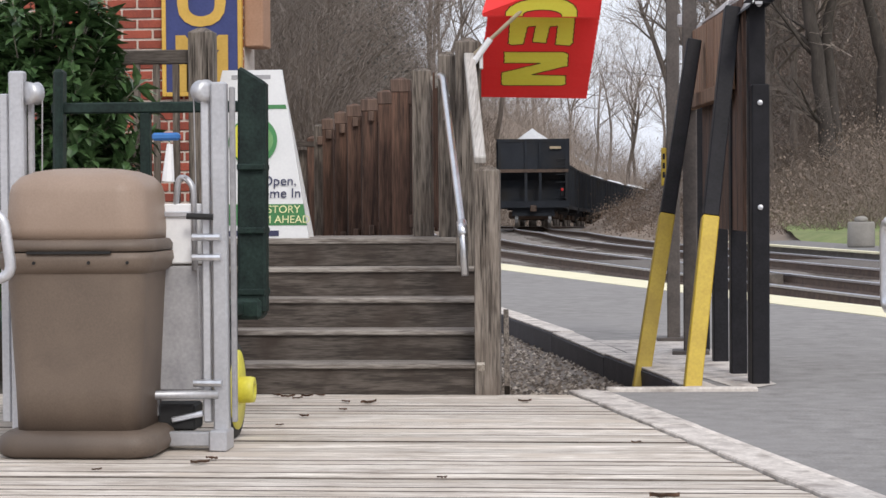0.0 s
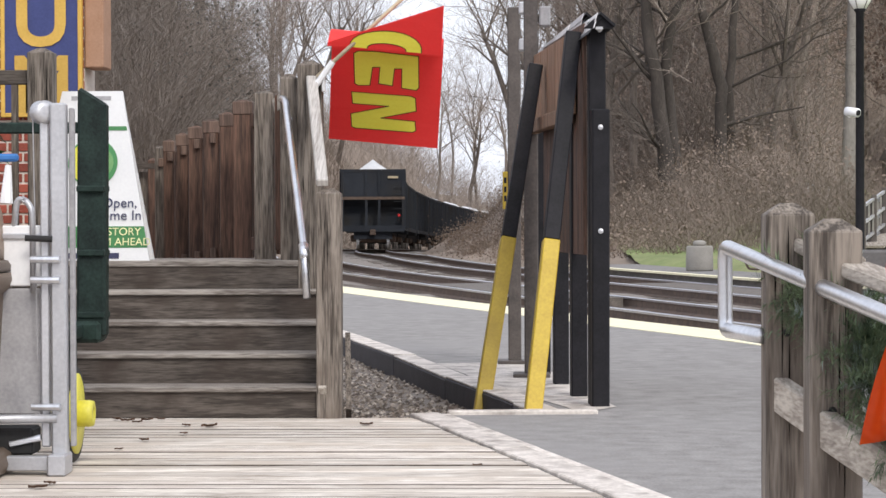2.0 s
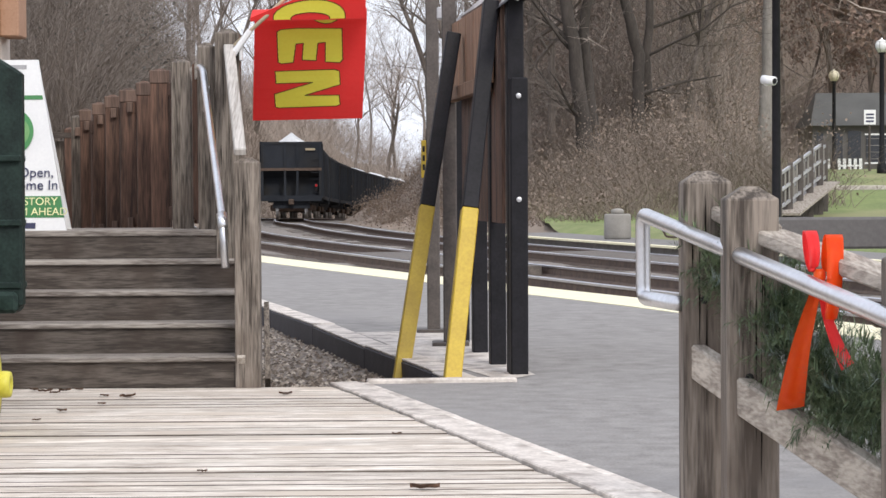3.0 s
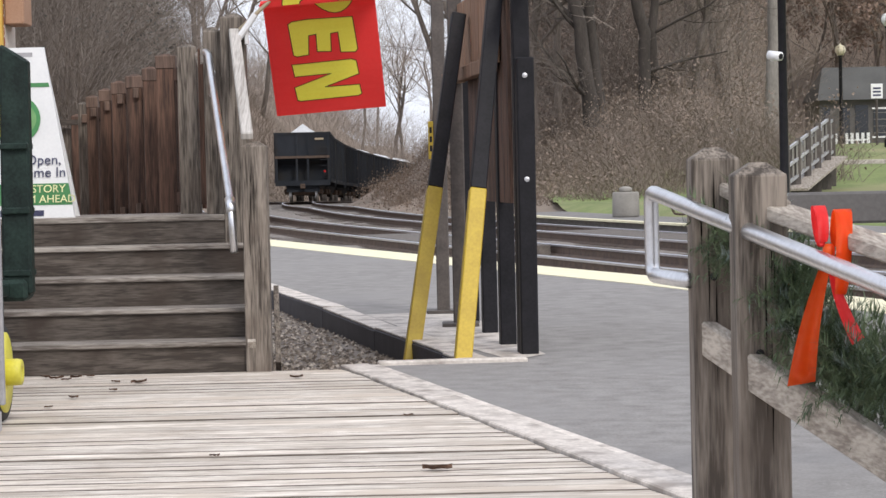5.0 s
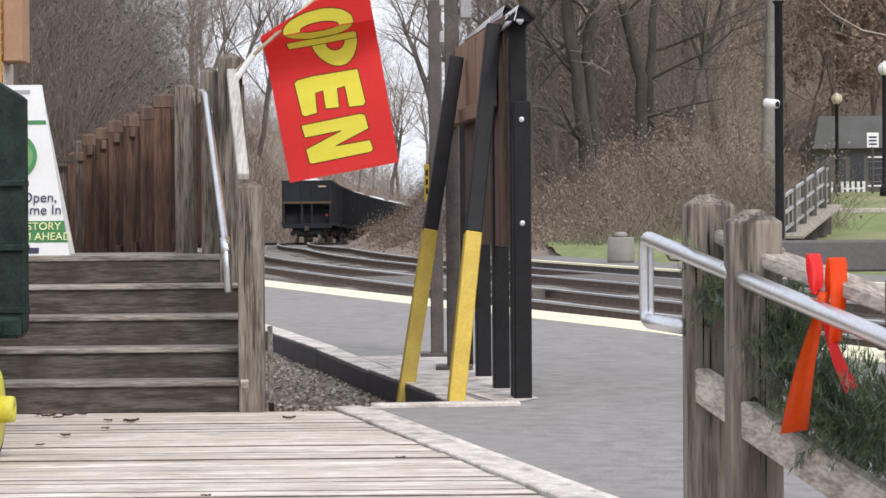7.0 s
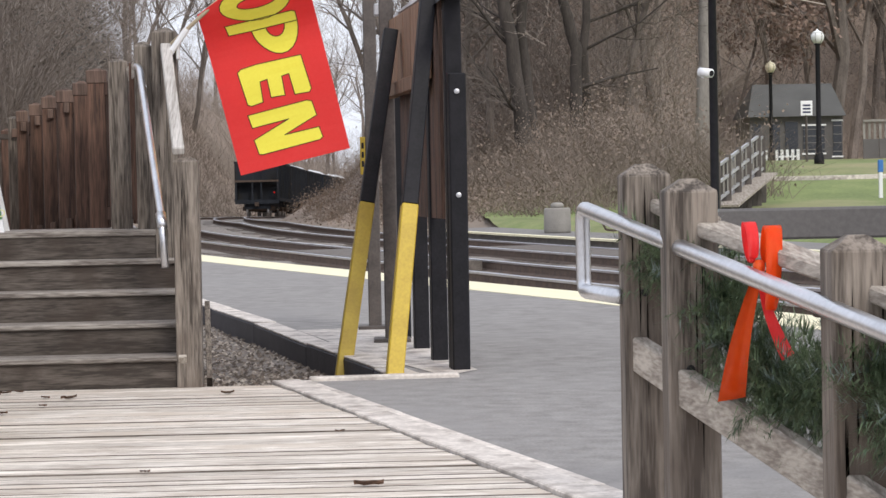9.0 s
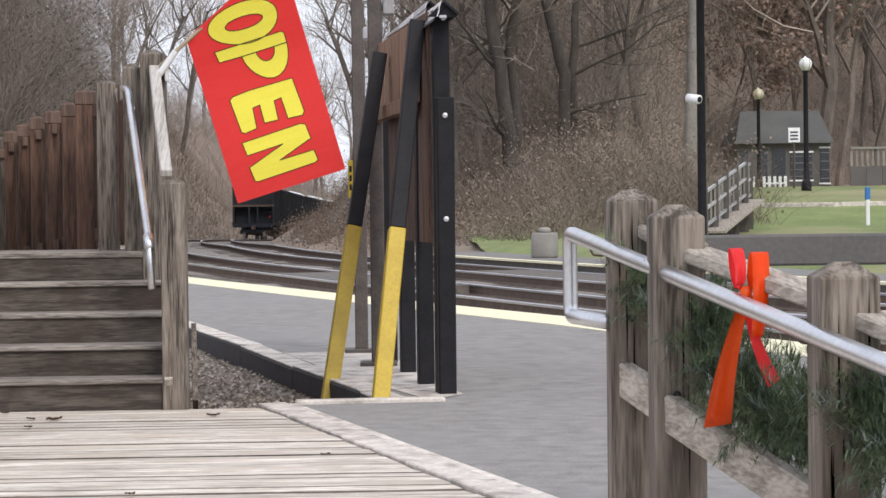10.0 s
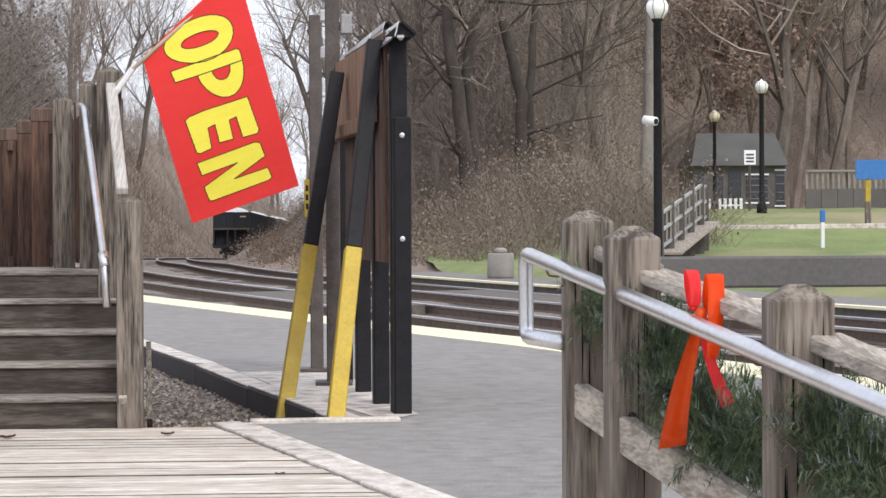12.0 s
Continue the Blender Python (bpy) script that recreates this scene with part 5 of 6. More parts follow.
def dry_leaves():
    rng = random.Random(31)
    spots = ((-0.02, 8.35, 1.25), (-1.62, 12.1, 1.0), (-1.75, 12.15, 0.7), (-1.7, 11.7, 0.6), (-0.78, 12.2, 0.8), (-1.97, 9.35, 0.9), (-1.95, 9.5, 0.7), (-2.35, 9.1, 0.5), (-1.85, 11.35, 0.7), (-0.9, 8.9, 0.5), (-0.15, 10.2, 0.5), (-2.02, 12.5, 0.8), (-2.12, 12.45, 0.9), (-1.95, 12.55, 0.6), (-2.2, 12.55, 0.8), (-2.05, 12.35, 0.7), (-1.9, 10.9, 0.5))
    for x, y, s in spots:
        bm = bmesh.new()
        n = 6
        rows = []
        for k in range(n + 1):
            f = k / n
            w = 0.030 * s * math.sin(math.pi * min(max(f, 0.06), 0.97)) * rng.uniform(0.5, 1.3)
            z = 0.004 + 0.009 * s * abs(f - 0.45) + rng.uniform(0, 0.005)
            rows.append([bm.verts.new(((f - 0.5) * 0.09 * s, -w, z + 0.014 * s)), bm.verts.new(((f - 0.5) * 0.09 * s, 0, z)), bm.verts.new(((f - 0.5) * 0.09 * s, w, z + 0.010 * s))])
        for a, b in zip(rows, rows[1:]):
            for k in (0, 1):
                bm.faces.new((a[k], a[k + 1], b[k + 1], b[k]))
        ob = part("dry_leaf", bm, "dryleaf")
        ob.matrix_basis = pose(x, y, 0.002, 0, 0, rng.uniform(-40, 40))
        tagged(ob, "curled brown dry leaf on the deck", "leaf", group="leaves on the deck")


dry_leaves()


# ---- train ----
CAR_STEP = 15.4


def hopper_car():
    """A loaded hopper; its near end stands at y = 0, rail heads at z = 0."""
    top = thing("hopper_car", "sooty black railway hopper with heaped coal painted sky-lit", "railway car", "cars of the train")
    L, W, Z0, Z1 = 14.4, 1.58, 1.05, 3.95
    part("side", box((-W, 0.25, 1.25), (-W + 0.06, L - 0.25, Z1)), "car", top)
    part("side", box((W - 0.06, 0.25, 1.25), (W, L - 0.25, Z1)), "car", top)
    for y in (0.22, L - 0.28):
        part("end_sheet", box((-W, y, 2.62), (W, y + 0.06, Z1)), "car", top, "ribbed end sheet")
    for sgn, y0 in ((1, 0.25), (-1, L - 0.25)):
        part("slope_sheet", beam((0, y0, 2.62), (0, y0 + sgn * 2.2, 1.2), 2 * W - 0.1, 0.05), "car", top, "sloping floor sheet")
        for x in (-W + 0.08, -0.32, 0.32, W - 0.08):
            part("end_post", box((x - 0.06, y0 - 0.12, 1.05), (x + 0.06, y0 + 0.02, Z1)), "car", top)
        part("end_bar", box((-W, y0 - 0.16, 2.50), (W, y0 + 0.04, 2.64)), "railweb", top)
        part("end_sill", box((-W, y0 - 0.22, 0.92), (W, y0 + 0.3, 1.22)), "car", top)
        part("coupler", box((-0.14, y0 - 0.62, 0.74), (0.14, y0 - 0.1, 1.02), 0.03), "railweb", top)
        part("top_chord", box((-W - 0.03, y0 - 0.06, Z1 - 0.08), (W + 0.03, y0 + 0.08, Z1 + 0.05)), "car", top)
        part("number_plate", box((0.75, y0 - 0.135, 3.55), (1.25, y0 - 0.122, 3.66)), "poletan", top)
        for k in range(6):
            part("ladder_rung", tube([(W - 0.55, y0 - 0.15, 1.35 + 0.35 * k), (W - 0.12, y0 - 0.15, 1.35 + 0.35 * k)], 0.02, 5), "car", top)
    for x in (-W, W):
        part("top_chord", box((x - 0.05, 0.2, Z1 - 0.1), (x + 0.05, L - 0.2, Z1 + 0.06)), "car", top)
        for k in range(10):
            y = 0.9 + (L - 1.8) * k / 9
            part("side_rib", box((x - 0.07, y - 0.06, 1.2), (x + 0.07, y + 0.06, Z1 - 0.05)), "car", top)
        part("side_sill", box((x - 0.06, 0.1, 1.1), (x + 0.06, L - 0.1, 1.32)), "car", top)
    for y in (4.6, 7.2, 9.8):
        part("hopper_chute", lathe([(0.55, 0.35), (0.8, 0.8), (1.7, 1.3)], (0, y, 0), 4, flat=(0.95, 0.8)), "car", top)
    part("lower_end", box((-1.45, 0.9, 0.95), (1.45, 0.96, 2.6)), "car", top)
    part("underframe", box((-0.95, 0.3, 0.55), (0.95, L - 0.3, 1.2)), "car", top)
    part("floor", box((-W + 0.05, 2.3, 1.2), (W - 0.05, L - 2.3, 1.3)), "car", top)
    # the heaped coal, its pale colour standing in for sky light
    nx, ny = 8, 22
    verts = []
    for j in range(ny + 1):
        for i in range(nx + 1):
            u, v = i / nx * 2 - 1, j / ny * 2 - 1
            edge = max(0.0, 1 - abs(u)) ** 1.2 * max(0.0, 1 - abs(v) ** 14)
            verts.append((u * (W - 0.07), 0.3 + (L - 0.6) * j / ny, Z1 - 0.34 + 0.95 * edge + 0.05 * noise.noise((i * 0.9, j * 0.7, 3))))
    faces = [(j * (nx + 1) + i, j * (nx + 1) + i + 1, (j + 1) * (nx + 1) + i + 1, (j + 1) * (nx + 1) + i) for j in range(ny) for i in range(nx)]
    quads("load", verts, faces, "coal", top, smooth=True)["label"] = "heaped coal load coloured pale as if sky-lit"
    for y in (1.9, L - 1.9):
        bogie = part("bogie", box((-1.1, y - 1.25, 0.42), (1.1, y + 1.25, 0.75), 0.05), "railweb", top)
        for dy in (-0.85, 0.85):
            part("axle", tube([(-0.75, y + dy, 0.46), (0.75, y + dy, 0.46)], 0.08, 8), "railweb", bogie)
            for x in (-0.75, 0.75):
                part("wheel", tube([(x - 0.07, y + dy, 0.46), (x + 0.07, y + dy, 0.46)], 0.46, 18), "steel", bogie, "worn bright wheel")
    return top


train_cars = [hopper_car()]
for k in range(9):
    train_cars.append(copy_thing(train_cars[0], Matrix()))
tail = train_cars[0]
lamp = part("tail_lamp", box((1.20, -0.20, 1.42), (1.38, -0.06, 1.82), 0.02), "black", tail, "tail lamp box beside the end posts")
part("lens", lathe([(0.07, 0), (0.06, 0.03)], (0, 0, 0), 12), "red", lamp).matrix_basis = Matrix.Translation((1.29, -0.20, 1.72)) @ pose(0, 0, 0, 90)


# ---- across the tracks ----
def street_lamp(x, y, height, globe, material, label):
    z = ground_z(x, y) - 0.05
    top = thing("street_lamp", label, "street lamp", "lamps across the tracks", place=(x, y, 0))
    part("pole", lathe([(0.17, z), (0.17, z + 0.25), (0.11, z + 0.45), (0.085, z + 0.8), (0.075, height - globe * 2.2), (0.11, height - globe * 2.0), (0.11, height - globe * 1.85)], (0, 0, 0), 14), "black", top, "black tapered pole", smooth=True)
    part("globe", lathe([(globe * 0.55, height - globe * 1.85), (globe * 0.95, height - globe * 1.2), (globe, height - globe * 0.7), (globe * 0.8, height - globe * 0.3)], (0, 0, 0), 16), material, top, "pale glass globe", smooth=True)
    for k in range(6):
        a = math.tau * k / 6
        c, s = math.cos(a), math.sin(a)
        part("rib", tube([(globe * r * c, globe * r * s, height - globe * q) for r, q in ((0.58, 1.85), (0.98, 1.2), (1.03, 0.7), (0.82, 0.3))], globe * 0.035, 4), "polegrey", top)
    part("cap", lathe([(globe * 0.85, height - globe * 0.3), (globe * 0.6, height - globe * 0.1), (globe * 0.2, height + globe * 0.05), (globe * 0.08, height + globe * 0.3)], (0, 0, 0), 12), material, top, smooth=True)
    return top


main_lamp = street_lamp(6.47, 42.0, 5.35, 0.215, "lampwhite", "tall black street lamp with a white globe and camera")
cctv = part("security_camera", tube([(-0.26, -0.10, 3.06), (-0.08, -0.30, 3.02)], 0.085, 10), "white", main_lamp, "white security camera", smooth=True)
part("camera_mount", tube([(0, 0, 3.05), (-0.22, -0.12, 3.0)], 0.06, 8), "white", cctv)
part("camera_face", tube([(-0.086, -0.295, 3.021), (-0.072, -0.312, 3.018)], 0.055, 10), "black", cctv)
street_lamp(17.6, 98.0, 6.0, 0.24, "cream", "slim black street lamp with a yellowed globe")
street_lamp(14.66, 73.0, 5.75, 0.22, "lampwhite", "black street lamp with a white lantern globe")
street_lamp(21.5, 110.0, 5.4, 0.24, "cream", "far black street lamp with a yellowed globe")


def planter():
    x, y = 4.13, 49.4
    top = thing("concrete_bin", "squat pale concrete bin with a small lid", "litter bin", place=(x, y, -0.06))
    part("body", lathe([(0.28, 0), (0.30, 0.05), (0.29, 0.52), (0.27, 0.55)], (0, 0, 0), 18), "concrete", top, smooth=True)
    part("lid", lathe([(0.13, 0.55), (0.15, 0.62), (0.10, 0.66), (0.04, 0.67)], (0, 0, 0), 14), "concrete", top, smooth=True)


planter()


def hill_steps():
    top = thing("hill_steps", "wooden footbridge steps with slatted railings up the bank", "steps")
    a, b = Vector((8.70, 56.0, 0.34)), Vector((10.42, 60.0, 1.13))
    side = Vector((0.30, 1.0, 0))
    for s in (Vector((0, 0, 0)), side):
        for k in range(5):
            p = a.lerp(b, k / 4) + s
            part("post", box((p.x - 0.06, p.y - 0.06, ground_z(p.x, p.y) - 0.1), (p.x + 0.06, p.y + 0.06, p.z + 1.12)), "polegrey", top)
        for dz in (1.02, 0.6, 0.18):
            part("rail", beam(a + s + Vector((0, 0, dz)), b + s + Vector((0, 0, dz)), 0.06, 0.07), "alu", top)
        for k in range(11):
            p = a.lerp(b, (k + 0.5) / 11) + s
            part("baluster", box((p.x - 0.02, p.y - 0.02, p.z + 0.15), (p.x + 0.02, p.y + 0.02, p.z + 1.0)), "concrete", top)
    part("walkway", beam(a + side / 2 + Vector((0, 0, 0.02)), b + side / 2 + Vector((0, 0, 0.02)), 0.9, 0.06), "grey_y", top)


hill_steps()


def house():
    x0, x1, y, z0 = 17.85, 22.2, 105.0, 1.35
    top = thing("house", "low grey house with dark windows at the wood's edge", "house")
    part("wall", box((x0, y, z0 - 1.2), (x1, y + 4, z0 + 2.5)), "siding", top)
    bm = bmesh.new()
    v = [bm.verts.new(p) for p in ((x0 - 0.15, y - 0.4, z0 + 2.45), (x1 + 0.1, y - 0.4, z0 + 2.45), (x1 - 0.1, y + 2.0, z0 + 4.05), (x0 + 0.5, y + 2.0, z0 + 4.05), (x1 + 0.1, y + 4.4, z0 + 2.45), (x0 - 0.1, y + 4.4, z0 + 2.45))]
    for f in ((0, 1, 2, 3), (3, 2, 4, 5), (0, 3, 5), (1, 4, 2), (0, 5, 4, 1)):
        bm.faces.new([v[i] for i in f])
    part("roof", bm, "slate", top, "dull grey shingle roof")
    for x, w, h0, h1 in ((17.95, 0.4, 0.3, 2.1), (18.8, 0.45, 0.3, 2.1), (19.5, 0.6, 0.1, 2.2), (20.35, 1.0, 0.75, 2.0), (21.75, 0.4, 0.6, 2.2)):
        win = part("window" if h0 > 0.5 else "door", box((x, y - 0.04, z0 + h0), (x + w, y + 0.02, z0 + h1)), "glass", top)
        if h0 > 0.5:
            part("frame", box((x - 0.07, y - 0.06, z0 + h0 - 0.08), (x + w + 0.07, y - 0.042, z0 + h0 - 0.005)), "white", win)
            part("frame", box((x - 0.07, y - 0.06, z0 + h1 + 0.005), (x + w + 0.07, y - 0.042, z0 + h1 + 0.08)), "white", win)
            for k in range(4):
                zz = z0 + h0 + (h1 - h0) * (k + 0.5) / 4
                part("glazing_bar", box((x, y - 0.058, zz - 0.012), (x + w, y - 0.042, zz + 0.012)), "concrete", win)
    for n, (fx0, fx1, fy) in enumerate(((17.4, 19.2, 100.0), (10.35, 11.15, 79.5))):
        fence = thing("picket_fence", "low white picket fence before the house", "fence", "white fences")
        k = fx0
        while k < fx1:
            g = ground_z(k, fy)
            part("picket", box((k, fy, g - 0.05), (k + 0.13, fy + 0.04, g + 0.55)), "white", fence)
            k += 0.24
        g = ground_z((fx0 + fx1) / 2, fy)
        part("rail", box((fx0, fy + 0.04, g + 0.2), (fx1, fy + 0.08, g + 0.28)), "white", fence)
    back = thing("board_fence", "pale grey wooden board fence beyond the lawn", "fence")
    for k in range(16):
        x = 22.95 + 0.75 * k
        g = ground_z(x, 104)
        part("board", box((x, 104, g - 0.1), (x + 0.72, 104.08, g + 0.95)), "siding", back)
        for s in (0.0, 0.25, 0.5):
            part("slat", box((x + s, 104.01, g + 0.96), (x + s + 0.11, 104.05, g + 1.79)), "concrete", back)
    part("fence_rail", box((22.95, 103.9, ground_z(30, 104) + 1.8), (34.95, 104.1, ground_z(30, 104) + 1.9)), "concrete", back)


house()


def small_signs():
    x, y = 14.15, 62.0
    g = ground_z(x, y)
    s = thing("marker_post", "white marker post with a blue tip on the lawn", "marker post")
    part("post", box((x - 0.05, y - 0.05, g - 0.1), (x + 0.05, y + 0.05, g + 0.9), 0.01), "white", s)
    part("tip", box((x - 0.07, y - 0.06, g + 0.75), (x + 0.07, y + 0.06, g + 1.10), 0.02), "blue", s)
    x, y = 16.92, 68.0
    g = ground_z(x, y)
    s = thing("blue_sign", "blue board on a yellow and grey post", "sign")
    part("post", box((x - 0.09, y - 0.06, g - 0.1), (x + 0.09, y + 0.06, g + 0.75), 0.01), "grey_z", s)
    part("upper_post", box((x - 0.08, y - 0.05, g + 0.75), (x + 0.08, y + 0.05, g + 1.6), 0.01), "yellow", s)
    part("board", box((x - 0.40, y - 0.09, g + 1.42), (x + 0.9, y - 0.055, g + 2.02), 0.01), "blue", s)
    x, y = 17.97, 92.0
    g = ground_z(x, y)
    s = thing("road_sign", "small white sign with dark bars on a thin post", "sign")
    part("post", tube([(x, y, g - 0.1), (x, y, g + 2.56)], 0.05, 6), "polegrey", s)
    board = part("plate", box((x - 0.24, y - 0.09, g + 1.95), (x + 0.24, y - 0.055, g + 2.55), 0.01), "white", s)
    for z in (2.05, 2.19, 2.33):
        part("bar", box((x - 0.16, y - 0.10, g + z), (x + 0.16, y - 0.092, g + z + 0.07)), "ink", board)
    path = thing("path", "pale narrow kerbed path across the lawn", "path", kind="structure")
    for k in range(22):
        p, q = [(11.6 + 1.1 * n, 68 - 0.16 * n) for n in (k, k + 1)]
        part("path_slab", beam((*p, ground_z(*p) + 0.05), (*q, ground_z(*q) + 0.05), 0.9, 0.2, 0.01), "kerbtop", path)


small_signs()


# ---- woods ----
def grow_tree(rng, height, girth, spread=0.55, twig_r=0.012, depth=4):
    """A bare tree: tapering trunk that forks into limbs, boughs and fine twigs."""
    trunk, fine = bmesh.new(), bmesh.new()
    def limb(p, d, length, r, level):
        n = 5 if level == 0 else 3
        pts, rad = [p.copy()], [r]
        for k in range(n):
            d = (d + Vector((rng.gauss(0, 1), rng.gauss(0, 1), rng.gauss(0, 0.6))) * (0.10 if level == 0 else 0.20) + Vector((0, 0, 0.06))).normalized()
            p = p + d * length / n
            pts.append(p.copy())
            rad.append(max(r * (1 - (0.55 if level == 0 else 0.75) * (k + 1) / n), 0.004))
        tube(pts, rad, 7 if level == 0 else (4 if level < 2 else 3), trunk if level < 2 else fine, caps=False)
        if level >= depth:
            return
        count = (8, 6, 5, 4)[level] if level < 4 else 3
        for k in range(count):
            f = rng.uniform(0.35 if level == 0 else 0.2, 1.0)
            i = min(int(f * n), n - 1)
            q = pts[i].lerp(pts[i + 1], f * n - i)
            axis = Vector((rng.gauss(0, 1), rng.gauss(0, 1), rng.gauss(0, 0.5)))
            nd = (d * 0.6 + axis.normalized() * spread * 1.5 + Vector((0, 0, 0.25))).normalized()
            limb(q, nd, length * rng.uniform(0.38, 0.62), max(rad[i] * rng.uniform(0.4, 0.6), twig_r * 0.55), level + 1)
    limb(Vector((0, 0, -0.4)), Vector((rng.gauss(0, 0.05), rng.gauss(0, 0.05), 1)), height * 0.72, girth, 0)
    return trunk, fine


def tree_kind(seed, height, girth, label, leaves=0, ivy=0, spread=0.55):
    rng = random.Random(seed)
    top = thing("bare_tree", label, "tree", "trees of the wood")
    trunk, fine = grow_tree(rng, height, girth, spread)
    tips = [v.co.copy() for v in fine.verts]
    part("trunk", trunk, "bark", top)
    tagged(part("twig_tangle", fine, "twig", top), kind="stuff")
    if leaves:
        verts, faces = [], []
        shape = ([(-0.05, 0, 0), (0.05, 0, 0.01), (0.05, 0.16, 0), (-0.04, 0.17, 0.02)], [(0, 1, 2, 3)])
        for _ in range(leaves):
            p = rng.choice(tips)
            scatter(verts, faces, shape, p + Vector((rng.gauss(0, 0.25), rng.gauss(0, 0.25), rng.gauss(0, 0.2))), (rng.gauss(0, 1), rng.gauss(0, 1), rng.gauss(-0.5, 1)), rng.uniform(0, 3), rng.uniform(0.7, 1.5))
        tagged(quads("withered_leaves", verts, faces, "beech", top), "clinging withered brown leaves", kind="stuff")
    if ivy:
        verts, faces = [], []
        shape = ([(-0.08, 0, 0), (0.08, 0, 0.01), (0.0, 0.2, 0)], [(0, 1, 2)])
        base = [v.co.copy() for v in bpy.data.objects[top.children[0].name].data.vertices if v.co.z < height * 0.75]
        for _ in range(ivy):
            p = rng.choice(base)
            scatter(verts, faces, shape, p + Vector((rng.gauss(0, 0.3), rng.gauss(0, 0.3), rng.gauss(0, 0.5))), (rng.gauss(0, 1), rng.gauss(0, 1), rng.gauss(-0.5, 1)), rng.uniform(0, 3), rng.uniform(0.8, 1.8))
        tagged(quads("ivy", verts, faces, "ivy", top), "dark ivy climbing the trunk", kind="stuff")
    return top


def edge_tree(label, trunks, seed, material, boughs=9):
    """A tree with its own line of trunk: each trunk is a row of (x, z, radius) at one depth."""
    rng = random.Random(seed)
    top = thing("bare_tree", label, "tree", "trees of the wood")
    wood, fine = bmesh.new(), bmesh.new()
    def bough(p, d, length, r, level):
        pts, rad = [p.copy()], [r]
        for k in range(4):
            d = (d + Vector((rng.gauss(0, 1), rng.gauss(0, 1), rng.gauss(0, 0.7))) * 0.22 + Vector((0, 0, 0.05))).normalized()
            p = p + d * length / 4
            pts.append(p.copy())
            rad.append(max(r * (1 - 0.8 * (k + 1) / 4), 0.006))
        tube(pts, rad, 5 if level == 0 else 3, wood if level == 0 else fine, caps=False)
        if level < 3:
            for _ in range((6, 5, 4)[level]):
                i = rng.randint(1, 3)
                nd = (d * 0.7 + Vector((rng.gauss(0, 1), rng.gauss(0, 1), rng.gauss(0, 0.6))).normalized() * 0.9).normalized()
                bough(pts[i], nd, length * rng.uniform(0.4, 0.65), rad[i] * 0.6, level + 1)
    for y, row in trunks:
        line = [Vector((x, y + 0.15 * math.sin(2.1 * z), z)) for x, z, _ in row]
        rad = [r for *_, r in row]
        pts, rr = [], []
        for a, b, ra, rb in zip(line, line[1:], rad, rad[1:]):
            for k in range(4):
                f = k / 4
                pts.append(a.lerp(b, f) + Vector((rng.gauss(0, 0.03), 0, 0)))
                rr.append((ra + (rb - ra) * f) * rng.uniform(0.93, 1.07))
        tube(pts + [line[-1]], rr + [rad[-1]], 10, wood, caps=False)
        for _ in range(boughs):
            i = rng.randint(len(pts) // 3, len(pts) - 1)
            side = rng.choice((-1, 1))
            d = Vector((side * rng.uniform(0.5, 1), rng.gauss(0, 0.5), rng.uniform(0.0, 0.8))).normalized()
            bough(pts[i], d, rng.uniform(2.5, 5.5), rr[i] * rng.uniform(0.3, 0.5), 0)
    part("trunk", wood, material, top, smooth=True)
    tagged(part("twig_tangle", fine, "bark", top), kind="stuff")


def edge_trees():
    edge_tree("large dark forked tree at the wood's edge", ((80.0, ((5.93, -0.3, 0.50), (5.80, 1.07, 0.36), (5.42, 4.2, 0.27), (4.92, 7.9, 0.21), (4.45, 10.6, 0.16), (4.2, 15, 0.06))),
              (80.4, ((6.05, -0.2, 0.30), (6.0, 2.1, 0.24), (5.55, 6.4, 0.19), (5.80, 8.2, 0.16), (6.75, 9.9, 0.12), (7.6, 14, 0.05)))), 301, "darkbark", 7)
    edge_tree("dark bare tree at the wood's edge", ((82.0, ((7.70, -0.2, 0.34), (7.65, 3.0, 0.25), (7.62, 5.8, 0.22), (7.04, 8.2, 0.17), (6.78, 10.1, 0.13), (6.5, 14, 0.05))),), 302, "darkbark", 7)
    edge_tree("slender dark bare tree at the wood's edge", ((83.0, ((8.19, -0.2, 0.25), (8.03, 5.8, 0.17), (8.36, 10.0, 0.12), (8.6, 14, 0.04))),), 303, "darkbark", 6)
    edge_tree("tall pale-barked bare tree on the lawn's edge", ((82.0, ((12.33, 0.4, 0.64), (12.33, 1.5, 0.50), (12.34, 3.1, 0.36), (12.35, 6.2, 0.26), (12.44, 9.3, 0.20), (12.6, 16, 0.08))),), 304, "palebark", 0)


edge_trees()


